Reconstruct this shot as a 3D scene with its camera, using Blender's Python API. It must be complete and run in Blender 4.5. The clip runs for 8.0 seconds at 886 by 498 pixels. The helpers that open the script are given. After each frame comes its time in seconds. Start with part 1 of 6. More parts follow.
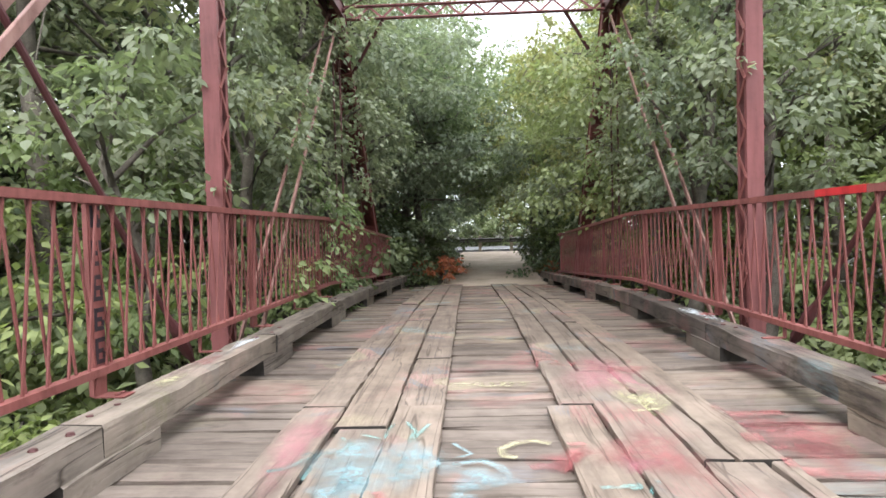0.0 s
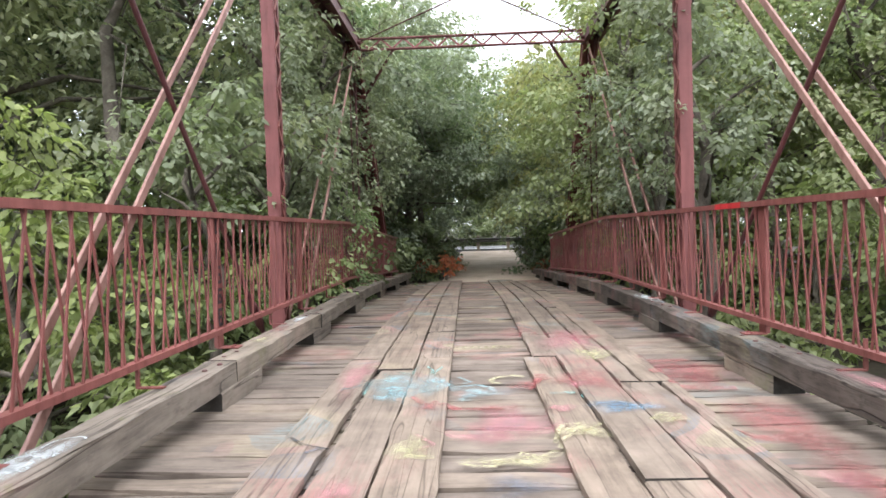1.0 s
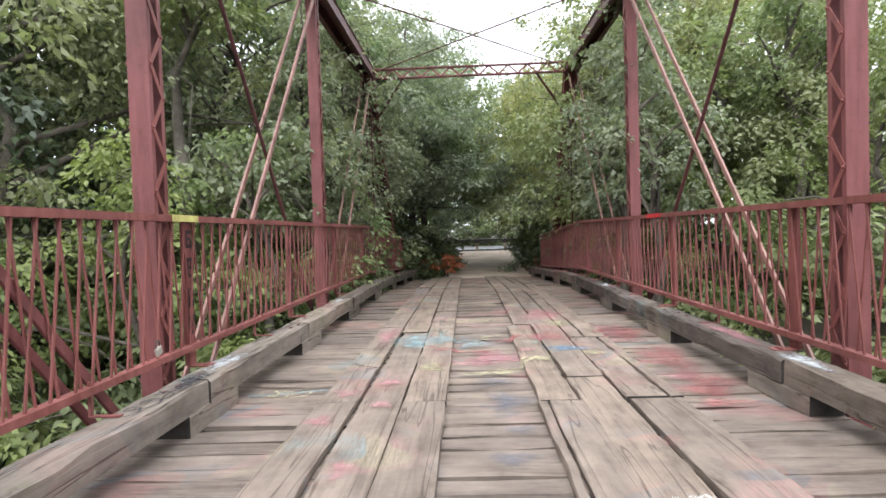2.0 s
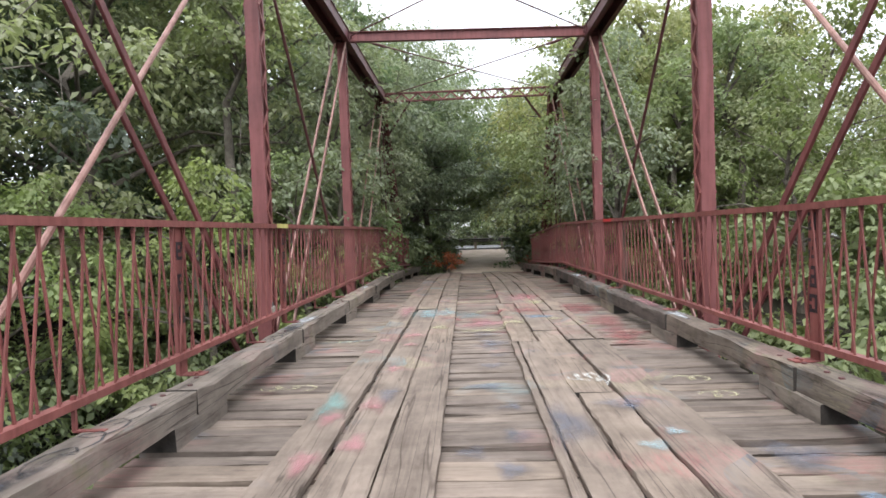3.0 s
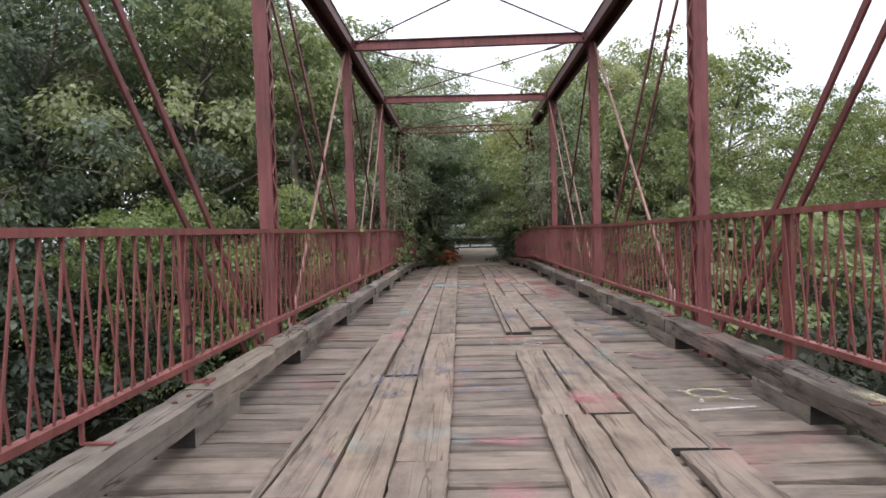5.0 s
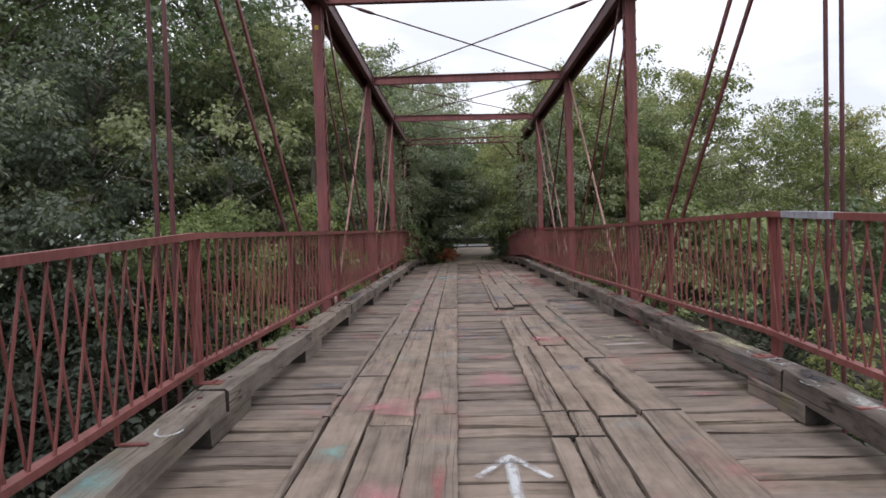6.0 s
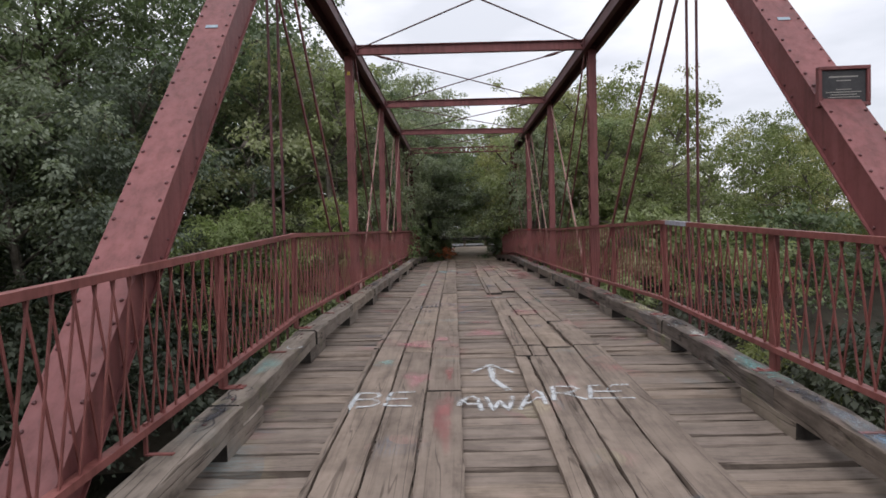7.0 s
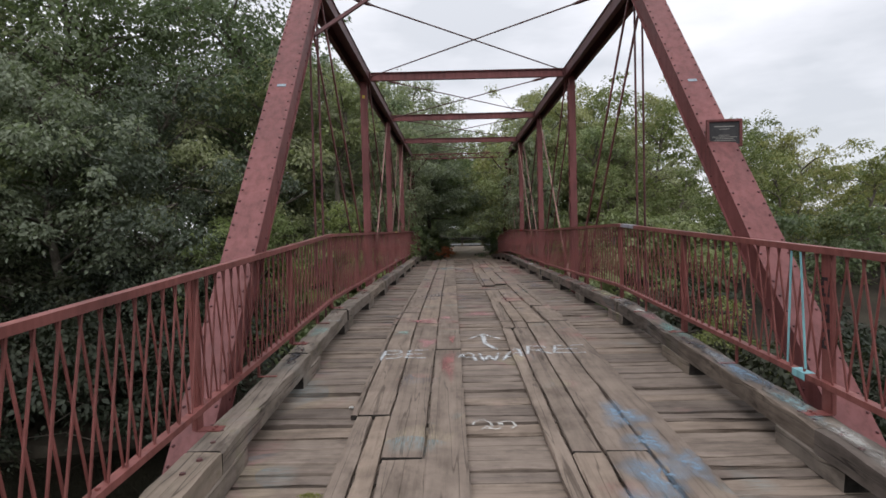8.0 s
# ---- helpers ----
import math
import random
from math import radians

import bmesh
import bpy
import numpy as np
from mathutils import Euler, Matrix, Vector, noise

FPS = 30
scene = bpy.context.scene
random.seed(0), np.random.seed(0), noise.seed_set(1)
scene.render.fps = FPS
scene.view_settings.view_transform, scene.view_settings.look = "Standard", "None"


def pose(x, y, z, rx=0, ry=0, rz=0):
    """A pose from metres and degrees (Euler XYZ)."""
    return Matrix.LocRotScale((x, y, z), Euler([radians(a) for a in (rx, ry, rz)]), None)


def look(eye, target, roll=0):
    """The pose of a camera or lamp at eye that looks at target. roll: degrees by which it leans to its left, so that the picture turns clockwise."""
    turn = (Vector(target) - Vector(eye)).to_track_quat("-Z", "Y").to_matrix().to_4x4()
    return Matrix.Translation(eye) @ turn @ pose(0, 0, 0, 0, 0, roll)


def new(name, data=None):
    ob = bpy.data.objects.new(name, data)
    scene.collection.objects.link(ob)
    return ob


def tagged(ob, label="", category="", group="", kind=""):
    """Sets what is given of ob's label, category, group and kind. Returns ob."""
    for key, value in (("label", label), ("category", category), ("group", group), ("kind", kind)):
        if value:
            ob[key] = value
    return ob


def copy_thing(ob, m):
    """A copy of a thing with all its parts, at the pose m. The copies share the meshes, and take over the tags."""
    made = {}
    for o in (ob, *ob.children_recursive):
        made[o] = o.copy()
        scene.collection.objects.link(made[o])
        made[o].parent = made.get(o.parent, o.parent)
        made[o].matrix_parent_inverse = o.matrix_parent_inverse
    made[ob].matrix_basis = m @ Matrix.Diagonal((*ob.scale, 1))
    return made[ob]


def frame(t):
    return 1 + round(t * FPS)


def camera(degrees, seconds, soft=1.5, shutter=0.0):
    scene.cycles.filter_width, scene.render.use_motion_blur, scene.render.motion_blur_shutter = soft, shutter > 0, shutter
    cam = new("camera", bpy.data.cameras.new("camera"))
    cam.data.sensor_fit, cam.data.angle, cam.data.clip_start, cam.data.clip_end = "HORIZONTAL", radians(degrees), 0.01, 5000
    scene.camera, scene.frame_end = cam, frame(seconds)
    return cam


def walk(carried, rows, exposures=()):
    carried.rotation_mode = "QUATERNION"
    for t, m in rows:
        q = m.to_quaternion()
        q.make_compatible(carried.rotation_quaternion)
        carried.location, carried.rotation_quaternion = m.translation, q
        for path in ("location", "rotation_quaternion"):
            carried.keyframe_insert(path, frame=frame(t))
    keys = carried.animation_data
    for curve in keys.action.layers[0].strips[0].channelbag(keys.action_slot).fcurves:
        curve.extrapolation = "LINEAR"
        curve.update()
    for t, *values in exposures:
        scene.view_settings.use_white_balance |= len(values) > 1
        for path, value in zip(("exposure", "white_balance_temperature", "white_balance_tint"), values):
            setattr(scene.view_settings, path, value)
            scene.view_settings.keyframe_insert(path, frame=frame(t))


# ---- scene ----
cam = camera(72.4, 8.0, soft=1.6)
PATH = [
    (0, (-0.198, 0.972, 1.268), (-0.283, 2.969, 1.209), -1.5),
    (0.5, (-0.207, 0.159, 1.289), (-0.288, 2.157, 1.229), -1.6),
    (1, (-0.212, -0.803, 1.313), (-0.292, 1.195, 1.253), -1.7),
    (1.5, (-0.208, -1.907, 1.328), (-0.287, 0.091, 1.271), -1.7),
    (2.8, (-0.190, -5.100, 1.377), (-0.267, -3.102, 1.318), -2.0),
    (3.5, (-0.200, -7.052, 1.398), (-0.273, -5.054, 1.338), -2.0),
    (4, (-0.224, -8.443, 1.421), (-0.293, -6.445, 1.360), -1.9),
    (4.5, (-0.249, -9.907, 1.443), (-0.313, -7.909, 1.382), -1.8),
    (6, (-0.358, -14.233, 1.500), (-0.406, -12.235, 1.438), -1.6),
    (6.5, (-0.387, -15.687, 1.523), (-0.430, -13.688, 1.461), -1.6),
    (7, (-0.424, -17.094, 1.529), (-0.462, -15.095, 1.466), -1.4),
    (7.5, (-0.451, -18.260, 1.541), (-0.485, -16.262, 1.478), -1.4),
    (8, (-0.478, -19.251, 1.553), (-0.508, -17.252, 1.490), -1.4),
]
EXPOSURES = [(0, 2.20, 6190, 11), (1.5, 1.95, 6190, 11), (3.5, 1.56, 6190, 12), (4.5, 1.36, 6190, 13), (6, 0.68, 6220, 16), (6.5, 0.57, 6260, 16), (8, 0.37, 6370, 14)]
walk(cam, [(t, look(eye, target, roll)) for t, eye, target, roll in PATH], EXPOSURES)


# ---------------------------------------------------------------- world and sun
world = bpy.data.worlds.new("overcast_sky")
scene.world = world
world.use_nodes = True
wn, wl = world.node_tree.nodes, world.node_tree.links
wn.clear()
sky = wn.new("ShaderNodeTexSky")
sky.sky_type, sky.sun_disc = "NISHITA", False
sky.sun_elevation, sky.sun_rotation = radians(49), radians(190)
sky_bg = wn.new("ShaderNodeBackground")
sky_bg.inputs["Strength"].default_value = 0.10
wl.new(sky.outputs[0], sky_bg.inputs["Color"])
coord = wn.new("ShaderNodeTexCoord")
stretch = wn.new("ShaderNodeMapping")
stretch.inputs["Scale"].default_value = (1.6, 1.6, 5.0)
wl.new(coord.outputs["Generated"], stretch.inputs["Vector"])
cloud = wn.new("ShaderNodeTexNoise")
cloud.inputs["Scale"].default_value, cloud.inputs["Detail"].default_value = 1.7, 5.0
wl.new(stretch.outputs[0], cloud.inputs["Vector"])
cloud_ramp = wn.new("ShaderNodeValToRGB")
cloud_ramp.color_ramp.elements[0].position, cloud_ramp.color_ramp.elements[0].color = 0.38, (0.66, 0.685, 0.70, 1)
cloud_ramp.color_ramp.elements[1].position, cloud_ramp.color_ramp.elements[1].color = 0.60, (0.94, 0.95, 0.96, 1)
wl.new(cloud.outputs["Fac"], cloud_ramp.inputs["Fac"])
cloud_bg = wn.new("ShaderNodeBackground")
height = wn.new("ShaderNodeSeparateXYZ")
wl.new(coord.outputs["Generated"], height.inputs[0])
zenith = wn.new("ShaderNodeMapRange")   # an overcast sky is brightest overhead
zenith.inputs["To Min"].default_value, zenith.inputs["To Max"].default_value = 0.84, 1.80
rise = wn.new("ShaderNodeMath")
rise.operation = "POWER"
rise.inputs[1].default_value = 2.0
rise.use_clamp = True
wl.new(height.outputs["Z"], rise.inputs[0])
wl.new(rise.outputs[0], zenith.inputs["Value"])
wl.new(zenith.outputs[0], cloud_bg.inputs["Strength"])
wl.new(cloud_ramp.outputs["Color"], cloud_bg.inputs["Color"])
cover = wn.new("ShaderNodeMixShader")
cover.inputs[0].default_value = 0.9
wl.new(sky_bg.outputs[0], cover.inputs[1])
wl.new(cloud_bg.outputs[0], cover.inputs[2])
world_out = wn.new("ShaderNodeOutputWorld")
wl.new(cover.outputs[0], world_out.inputs["Surface"])

sun = new("sun", bpy.data.lights.new("sun", "SUN"))
sun.data.energy, sun.data.angle, sun.data.color = 0.85, radians(40), (1.0, 0.98, 0.95)
sun.matrix_world = look((-4, -21, 25), (0, 0, 0))


# ---------------------------------------------------------------- materials
def mat_new(name):
    m = bpy.data.materials.new(name)
    m.use_nodes = True
    n, l = m.node_tree.nodes, m.node_tree.links
    n.clear()
    out = n.new("ShaderNodeOutputMaterial")
    bsdf = n.new("ShaderNodeBsdfPrincipled")
    l.new(bsdf.outputs[0], out.inputs["Surface"])
    return m, n, l, bsdf, out


def noise_node(n, l, vec, scale, detail=4.0, rough=0.55):
    t = n.new("ShaderNodeTexNoise")
    t.inputs["Scale"].default_value, t.inputs["Detail"].default_value, t.inputs["Roughness"].default_value = scale, detail, rough
    if vec is not None:
        l.new(vec, t.inputs["Vector"])
    return t


def ramp_node(n, l, fac, stops, mode="LINEAR"):
    r = n.new("ShaderNodeValToRGB")
    r.color_ramp.interpolation = mode
    while len(r.color_ramp.elements) < len(stops):
        r.color_ramp.elements.new(0.5)
    for e, (p, c) in zip(r.color_ramp.elements, stops):
        e.position, e.color = p, (*c, 1)
    l.new(fac, r.inputs["Fac"])
    return r


def mix_node(n, l, fac, a, b, blend="MIX"):
    x = n.new("ShaderNodeMix")
    x.data_type, x.blend_type = "RGBA", blend
    for sock, v in ((x.inputs[0], fac), (x.inputs[6], a), (x.inputs[7], b)):
        if isinstance(v, (int, float)):
            sock.default_value = v
        elif isinstance(v, tuple):
            sock.default_value = (*v, 1)
        else:
            l.new(v, sock)
    return x.outputs[2]


def math_node(n, l, op, a, b=0.0):
    x = n.new("ShaderNodeMath")
    x.operation = op
    for sock, v in ((x.inputs[0], a), (x.inputs[1], b)):
        if isinstance(v, (int, float)):
            sock.default_value = v
        else:
            l.new(v, sock)
    return x.outputs[0]


def bump_node(n, l, height, strength, dist, bsdf):
    b = n.new("ShaderNodeBump")
    b.inputs["Strength"].default_value, b.inputs["Distance"].default_value = strength, dist
    l.new(height, b.inputs["Height"])
    l.new(b.outputs[0], bsdf.inputs["Normal"])


def wood(name, dark, light, graffiti=0.0, moss=0.0, splits=0.12, stains=0.55, cracks=0.8, vary=1.0):
    """Weathered timber, its grain along the local x axis; graffiti: how thickly old spray paint lies on it."""
    m, n, l, bsdf, out = mat_new(name)
    tc, info, geo = n.new("ShaderNodeTexCoord"), n.new("ShaderNodeObjectInfo"), n.new("ShaderNodeNewGeometry")
    shift = n.new("ShaderNodeVectorMath")
    shift.operation = "ADD"
    l.new(tc.outputs["Object"], shift.inputs[0])
    rnd = n.new("ShaderNodeVectorMath")
    rnd.operation = "SCALE"
    rnd.inputs[0].default_value = (31.0, 17.0, 11.0)
    l.new(info.outputs["Random"], rnd.inputs["Scale"])
    l.new(rnd.outputs[0], shift.inputs[1])

    def stretched(sx, sy):
        mp = n.new("ShaderNodeMapping")
        mp.inputs["Scale"].default_value = (sx, sy, sy)
        l.new(shift.outputs[0], mp.inputs["Vector"])
        return mp.outputs[0]

    grain = noise_node(n, l, stretched(2.2, 34.0), 1.0, 5.0, 0.65)
    band = noise_node(n, l, stretched(0.9, 5.0), 1.6, 4.0, 0.6)
    crack = noise_node(n, l, stretched(0.16, 4.2), 1.5, 2.0, 0.55)
    split = noise_node(n, l, stretched(0.34, 24.0), 1.2, 3.0, 0.55)
    blot = noise_node(n, l, geo.outputs["Position"], 2.6, 5.0, 0.65)
    f = math_node(n, l, "ADD", math_node(n, l, "MULTIPLY", band.outputs["Fac"], 0.80), math_node(n, l, "MULTIPLY", grain.outputs["Fac"], 0.20))
    mid = tuple(a * 0.4 + b * 0.6 for a, b in zip(dark, light))
    base = ramp_node(n, l, f, [(0.30, dark), (0.48, mid), (0.68, light)]).outputs[0]
    tone = ramp_node(n, l, info.outputs["Random"], [(0.0, (0.70, 0.68, 0.67)), (0.3, (0.88, 0.86, 0.85)), (0.7, (1.01, 0.98, 0.95)), (1.0, (1.12, 1.06, 0.98))]).outputs[0]
    col = mix_node(n, l, vary, base, tone, "MULTIPLY")
    dirt = ramp_node(n, l, blot.outputs["Fac"], [(0.34, (0.60, 0.59, 0.58)), (0.58, (1.06, 1.06, 1.06))]).outputs[0]
    col = mix_node(n, l, 0.65, col, dirt, "MULTIPLY")
    stain = noise_node(n, l, stretched(1.3, 3.2), 2.3, 6.0, 0.72)
    soot = ramp_node(n, l, stain.outputs["Fac"], [(0.33, (0.40, 0.38, 0.37)), (0.46, (1, 1, 1))]).outputs[0]
    col = mix_node(n, l, stains, col, soot, "MULTIPLY")
    line = ramp_node(n, l, crack.outputs["Fac"], [(0.484, (1, 1, 1)), (0.495, (0.10, 0.085, 0.07)), (0.506, (1, 1, 1))]).outputs[0]
    hair = ramp_node(n, l, split.outputs["Fac"], [(0.40, (0.25, 0.22, 0.20)), (0.425, (1, 1, 1))]).outputs[0]
    col = mix_node(n, l, cracks, col, line, "MULTIPLY")
    col = mix_node(n, l, splits, col, hair, "MULTIPLY")
    if graffiti:
        pa = noise_node(n, l, geo.outputs["Position"], 1.15, 2.0, 0.5)
        pb = noise_node(n, l, geo.outputs["Position"], 0.8, 1.0, 0.5)
        worn = noise_node(n, l, stretched(3.0, 30.0), 2.0, 6.0, 0.8)
        sep = n.new("ShaderNodeSeparateXYZ")
        l.new(geo.outputs["Position"], sep.inputs[0])
        along = n.new("ShaderNodeMapRange")
        along.inputs["From Min"].default_value, along.inputs["From Max"].default_value = -13.0, 5.0
        along.inputs["To Min"].default_value, along.inputs["To Max"].default_value = 0.0, 0.09
        l.new(sep.outputs["Y"], along.inputs["Value"])
        thick = math_node(n, l, "ADD", pa.outputs["Fac"], along.outputs[0])
        mask = n.new("ShaderNodeMapRange")
        mask.inputs["From Min"].default_value, mask.inputs["From Max"].default_value = 0.60, 0.72
        l.new(thick, mask.inputs["Value"])
        wm = n.new("ShaderNodeMapRange")
        wm.inputs["From Min"].default_value, wm.inputs["From Max"].default_value = 0.40, 0.66
        l.new(worn.outputs["Fac"], wm.inputs["Value"])
        fac = math_node(n, l, "MULTIPLY", math_node(n, l, "MULTIPLY", mask.outputs[0], wm.outputs[0]), graffiti)
        # tree shade on the far boards painted in, with carried-in earth; ragged edge
        shade_edge = noise_node(n, l, geo.outputs["Position"], 1.7, 4.0, 0.65)
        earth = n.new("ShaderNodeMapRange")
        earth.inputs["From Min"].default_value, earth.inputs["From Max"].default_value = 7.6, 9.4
        l.new(math_node(n, l, "ADD", sep.outputs["Y"], math_node(n, l, "MULTIPLY", shade_edge.outputs["Fac"], 4.0)), earth.inputs["Value"])
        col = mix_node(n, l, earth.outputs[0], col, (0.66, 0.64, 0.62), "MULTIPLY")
        hue = ramp_node(n, l, pb.outputs["Fac"], [(0.0, (0.32, 0.11, 0.11)), (0.41, (0.36, 0.15, 0.15)), (0.47, (0.11, 0.15, 0.21)), (0.515, (0.40, 0.21, 0.20)), (0.56, (0.40, 0.35, 0.22)), (0.62, (0.17, 0.29, 0.31))], "CONSTANT").outputs[0]
        col = mix_node(n, l, fac, col, hue)
    if moss:
        mo = noise_node(n, l, geo.outputs["Position"], 3.1, 5.0, 0.7)
        mm = n.new("ShaderNodeMapRange")
        mm.inputs["From Min"].default_value, mm.inputs["From Max"].default_value, mm.inputs["To Max"].default_value = 0.58, 0.72, moss
        l.new(mo.outputs["Fac"], mm.inputs["Value"])
        col = mix_node(n, l, mm.outputs[0], col, (0.13, 0.14, 0.05))
    l.new(col, bsdf.inputs["Base Color"])
    bsdf.inputs["Roughness"].default_value = 0.85
    bsdf.inputs["Specular IOR Level"].default_value = 0.2
    hsum = mix_node(n, l, splits * 2, mix_node(n, l, cracks, f, line, "MULTIPLY"), hair, "MULTIPLY")
    bump_node(n, l, hsum, 0.65, 0.012, bsdf)
    return m


def painted_iron(name, col, rust=(0.10, 0.035, 0.022), amount=0.5):
    m, n, l, bsdf, out = mat_new(name)
    geo = n.new("ShaderNodeNewGeometry")
    big = noise_node(n, l, geo.outputs["Position"], 1.3, 5.0, 0.65)
    fine = noise_node(n, l, geo.outputs["Position"], 24.0, 5.0, 0.7)
    c = ramp_node(n, l, big.outputs["Fac"], [(0.3, tuple(v * 0.70 for v in col)), (0.5, col), (0.72, tuple(v * 1.25 for v in col))]).outputs[0]
    spots = math_node(n, l, "MULTIPLY", ramp_node(n, l, fine.outputs["Fac"], [(0.56, (0, 0, 0)), (0.68, (1, 1, 1))]).outputs[0], amount)
    c = mix_node(n, l, spots, c, rust)
    runs_map = n.new("ShaderNodeMapping")
    runs_map.inputs["Scale"].default_value = (9.0, 9.0, 0.9)
    l.new(geo.outputs["Position"], runs_map.inputs["Vector"])
    runs = noise_node(n, l, runs_map.outputs[0], 1.4, 4.0, 0.6)
    faded = ramp_node(n, l, runs.outputs["Fac"], [(0.36, (0.72, 0.66, 0.64)), (0.52, (1, 1, 1)), (0.70, (1.16, 1.28, 1.28))]).outputs[0]
    c = mix_node(n, l, 0.8, c, faded, "MULTIPLY")
    l.new(c, bsdf.inputs["Base Color"])
    r = n.new("ShaderNodeMapRange")
    r.inputs["To Min"].default_value, r.inputs["To Max"].default_value = 0.42, 0.75
    l.new(fine.outputs["Fac"], r.inputs["Value"])
    l.new(r.outputs[0], bsdf.inputs["Roughness"])
    bsdf.inputs["Specular IOR Level"].default_value = 0.4
    bump_node(n, l, fine.outputs["Fac"], 0.25, 0.004, bsdf)
    return m


def leaf_mat(name, dark, light, through_light=0.3):
    m, n, l, bsdf, out = mat_new(name)
    geo, info = n.new("ShaderNodeNewGeometry"), n.new("ShaderNodeObjectInfo")
    patch = noise_node(n, l, geo.outputs["Position"], 0.7, 2.0, 0.5)
    f = math_node(n, l, "ADD", math_node(n, l, "MULTIPLY", geo.outputs["Random Per Island"], 0.36), math_node(n, l, "MULTIPLY", patch.outputs["Fac"], 0.68))
    c = ramp_node(n, l, f, [(0.1, dark), (0.55, tuple((a + b) / 2 for a, b in zip(dark, light))), (0.92, light)]).outputs[0]
    tone = ramp_node(n, l, info.outputs["Random"], [(0.0, (0.82, 0.88, 0.9)), (1.0, (1.15, 1.08, 0.9))]).outputs[0]
    c = mix_node(n, l, 1.0, c, tone, "MULTIPLY")
    l.new(c, bsdf.inputs["Base Color"])
    bsdf.inputs["Roughness"].default_value = 0.6
    bsdf.inputs["Specular IOR Level"].default_value = 0.28
    tr = n.new("ShaderNodeBsdfTranslucent")
    l.new(mix_node(n, l, 1.0, c, (1.05, 1.16, 0.74), "MULTIPLY"), tr.inputs["Color"])
    ms = n.new("ShaderNodeMixShader")
    ms.inputs[0].default_value = through_light
    l.new(bsdf.outputs[0], ms.inputs[1])
    l.new(tr.outputs[0], ms.inputs[2])
    l.new(ms.outputs[0], out.inputs["Surface"])
    return m


def rough_mat(name, a, b, scale, rough=0.9, bump=0.5, dist=0.03, c3=None):
    m, n, l, bsdf, out = mat_new(name)
    geo = n.new("ShaderNodeNewGeometry")
    big = noise_node(n, l, geo.outputs["Position"], scale, 6.0, 0.65)
    fine = noise_node(n, l, geo.outputs["Position"], scale * 14, 5.0, 0.7)
    c = ramp_node(n, l, big.outputs["Fac"], [(0.32, a), (0.66, b)]).outputs[0]
    c = mix_node(n, l, 0.6, c, ramp_node(n, l, fine.outputs["Fac"], [(0.3, (0.6, 0.6, 0.6)), (0.7, (1.25, 1.25, 1.25))]).outputs[0], "MULTIPLY")
    if c3:
        c = mix_node(n, l, ramp_node(n, l, fine.outputs["Fac"], [(0.6, (0, 0, 0)), (0.72, (1, 1, 1))]).outputs[0], c, c3)
    l.new(c, bsdf.inputs["Base Color"])
    bsdf.inputs["Roughness"].default_value = rough
    bsdf.inputs["Specular IOR Level"].default_value = 0.2
    bump_node(n, l, fine.outputs["Fac"], bump, dist, bsdf)
    return m


RED = (0.150, 0.047, 0.045)
IRON = painted_iron("red_painted_iron", RED, amount=0.35)
RAIL_RED = painted_iron("red_painted_rail", (0.182, 0.058, 0.050), amount=0.3)
ROD = painted_iron("rod_faded_paint", (0.235, 0.125, 0.102), amount=0.45)
DARK_ROD = painted_iron("rod_dark_rust", (0.085, 0.032, 0.030), amount=0.5)
CHORD = painted_iron("chord_red_paint", (0.092, 0.030, 0.031), amount=0.4)
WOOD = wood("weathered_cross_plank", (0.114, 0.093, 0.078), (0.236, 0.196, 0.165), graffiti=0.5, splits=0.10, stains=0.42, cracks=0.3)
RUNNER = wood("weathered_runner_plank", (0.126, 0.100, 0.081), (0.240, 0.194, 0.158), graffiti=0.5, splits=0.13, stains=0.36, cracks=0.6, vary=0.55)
KERB = wood("weathered_kerb_timber", (0.108, 0.093, 0.079), (0.252, 0.217, 0.184), graffiti=0.2, moss=0.45, stains=0.6)
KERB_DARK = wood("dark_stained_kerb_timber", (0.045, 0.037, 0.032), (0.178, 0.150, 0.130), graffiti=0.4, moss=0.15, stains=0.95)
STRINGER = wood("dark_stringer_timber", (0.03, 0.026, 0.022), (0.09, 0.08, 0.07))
# old end grain, darker still with the shade under the kerb beams painted in
END_GRAIN = rough_mat("dark_shaded_end_grain", (0.018, 0.016, 0.014), (0.060, 0.052, 0.045), 6.0, bump=0.6, dist=0.01)
BARK = rough_mat("tree_bark", (0.06, 0.05, 0.04), (0.19, 0.165, 0.135), 3.0, bump=0.8)
LEAF_GREY = leaf_mat("grey_green_leaf", (0.130, 0.156, 0.116), (0.330, 0.356, 0.272), 0.44)
LEAF_MID = leaf_mat("mid_green_leaf", (0.108, 0.138, 0.081), (0.297, 0.339, 0.196), 0.44)
LEAF_BRIGHT = leaf_mat("bright_green_leaf", (0.128, 0.169, 0.077), (0.318, 0.369, 0.183), 0.48)
LEAF_YELLOW = leaf_mat("yellow_green_leaf", (0.155, 0.169, 0.086), (0.383, 0.376, 0.204), 0.48)
LEAF_PALE = leaf_mat("pale_dusty_leaf", (0.159, 0.182, 0.108), (0.361, 0.374, 0.246), 0.48)
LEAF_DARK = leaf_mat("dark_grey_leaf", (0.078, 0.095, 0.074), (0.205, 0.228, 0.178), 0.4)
LEAF_BRUSH = leaf_mat("dark_brush_leaf", (0.066, 0.084, 0.050), (0.200, 0.236, 0.130), 0.4)
# near-black leaves: the shade under overhanging trees is put into the colour
LEAF_SHADED = leaf_mat("shaded_bank_leaf", (0.018, 0.022, 0.014), (0.055, 0.064, 0.040), 0.25)
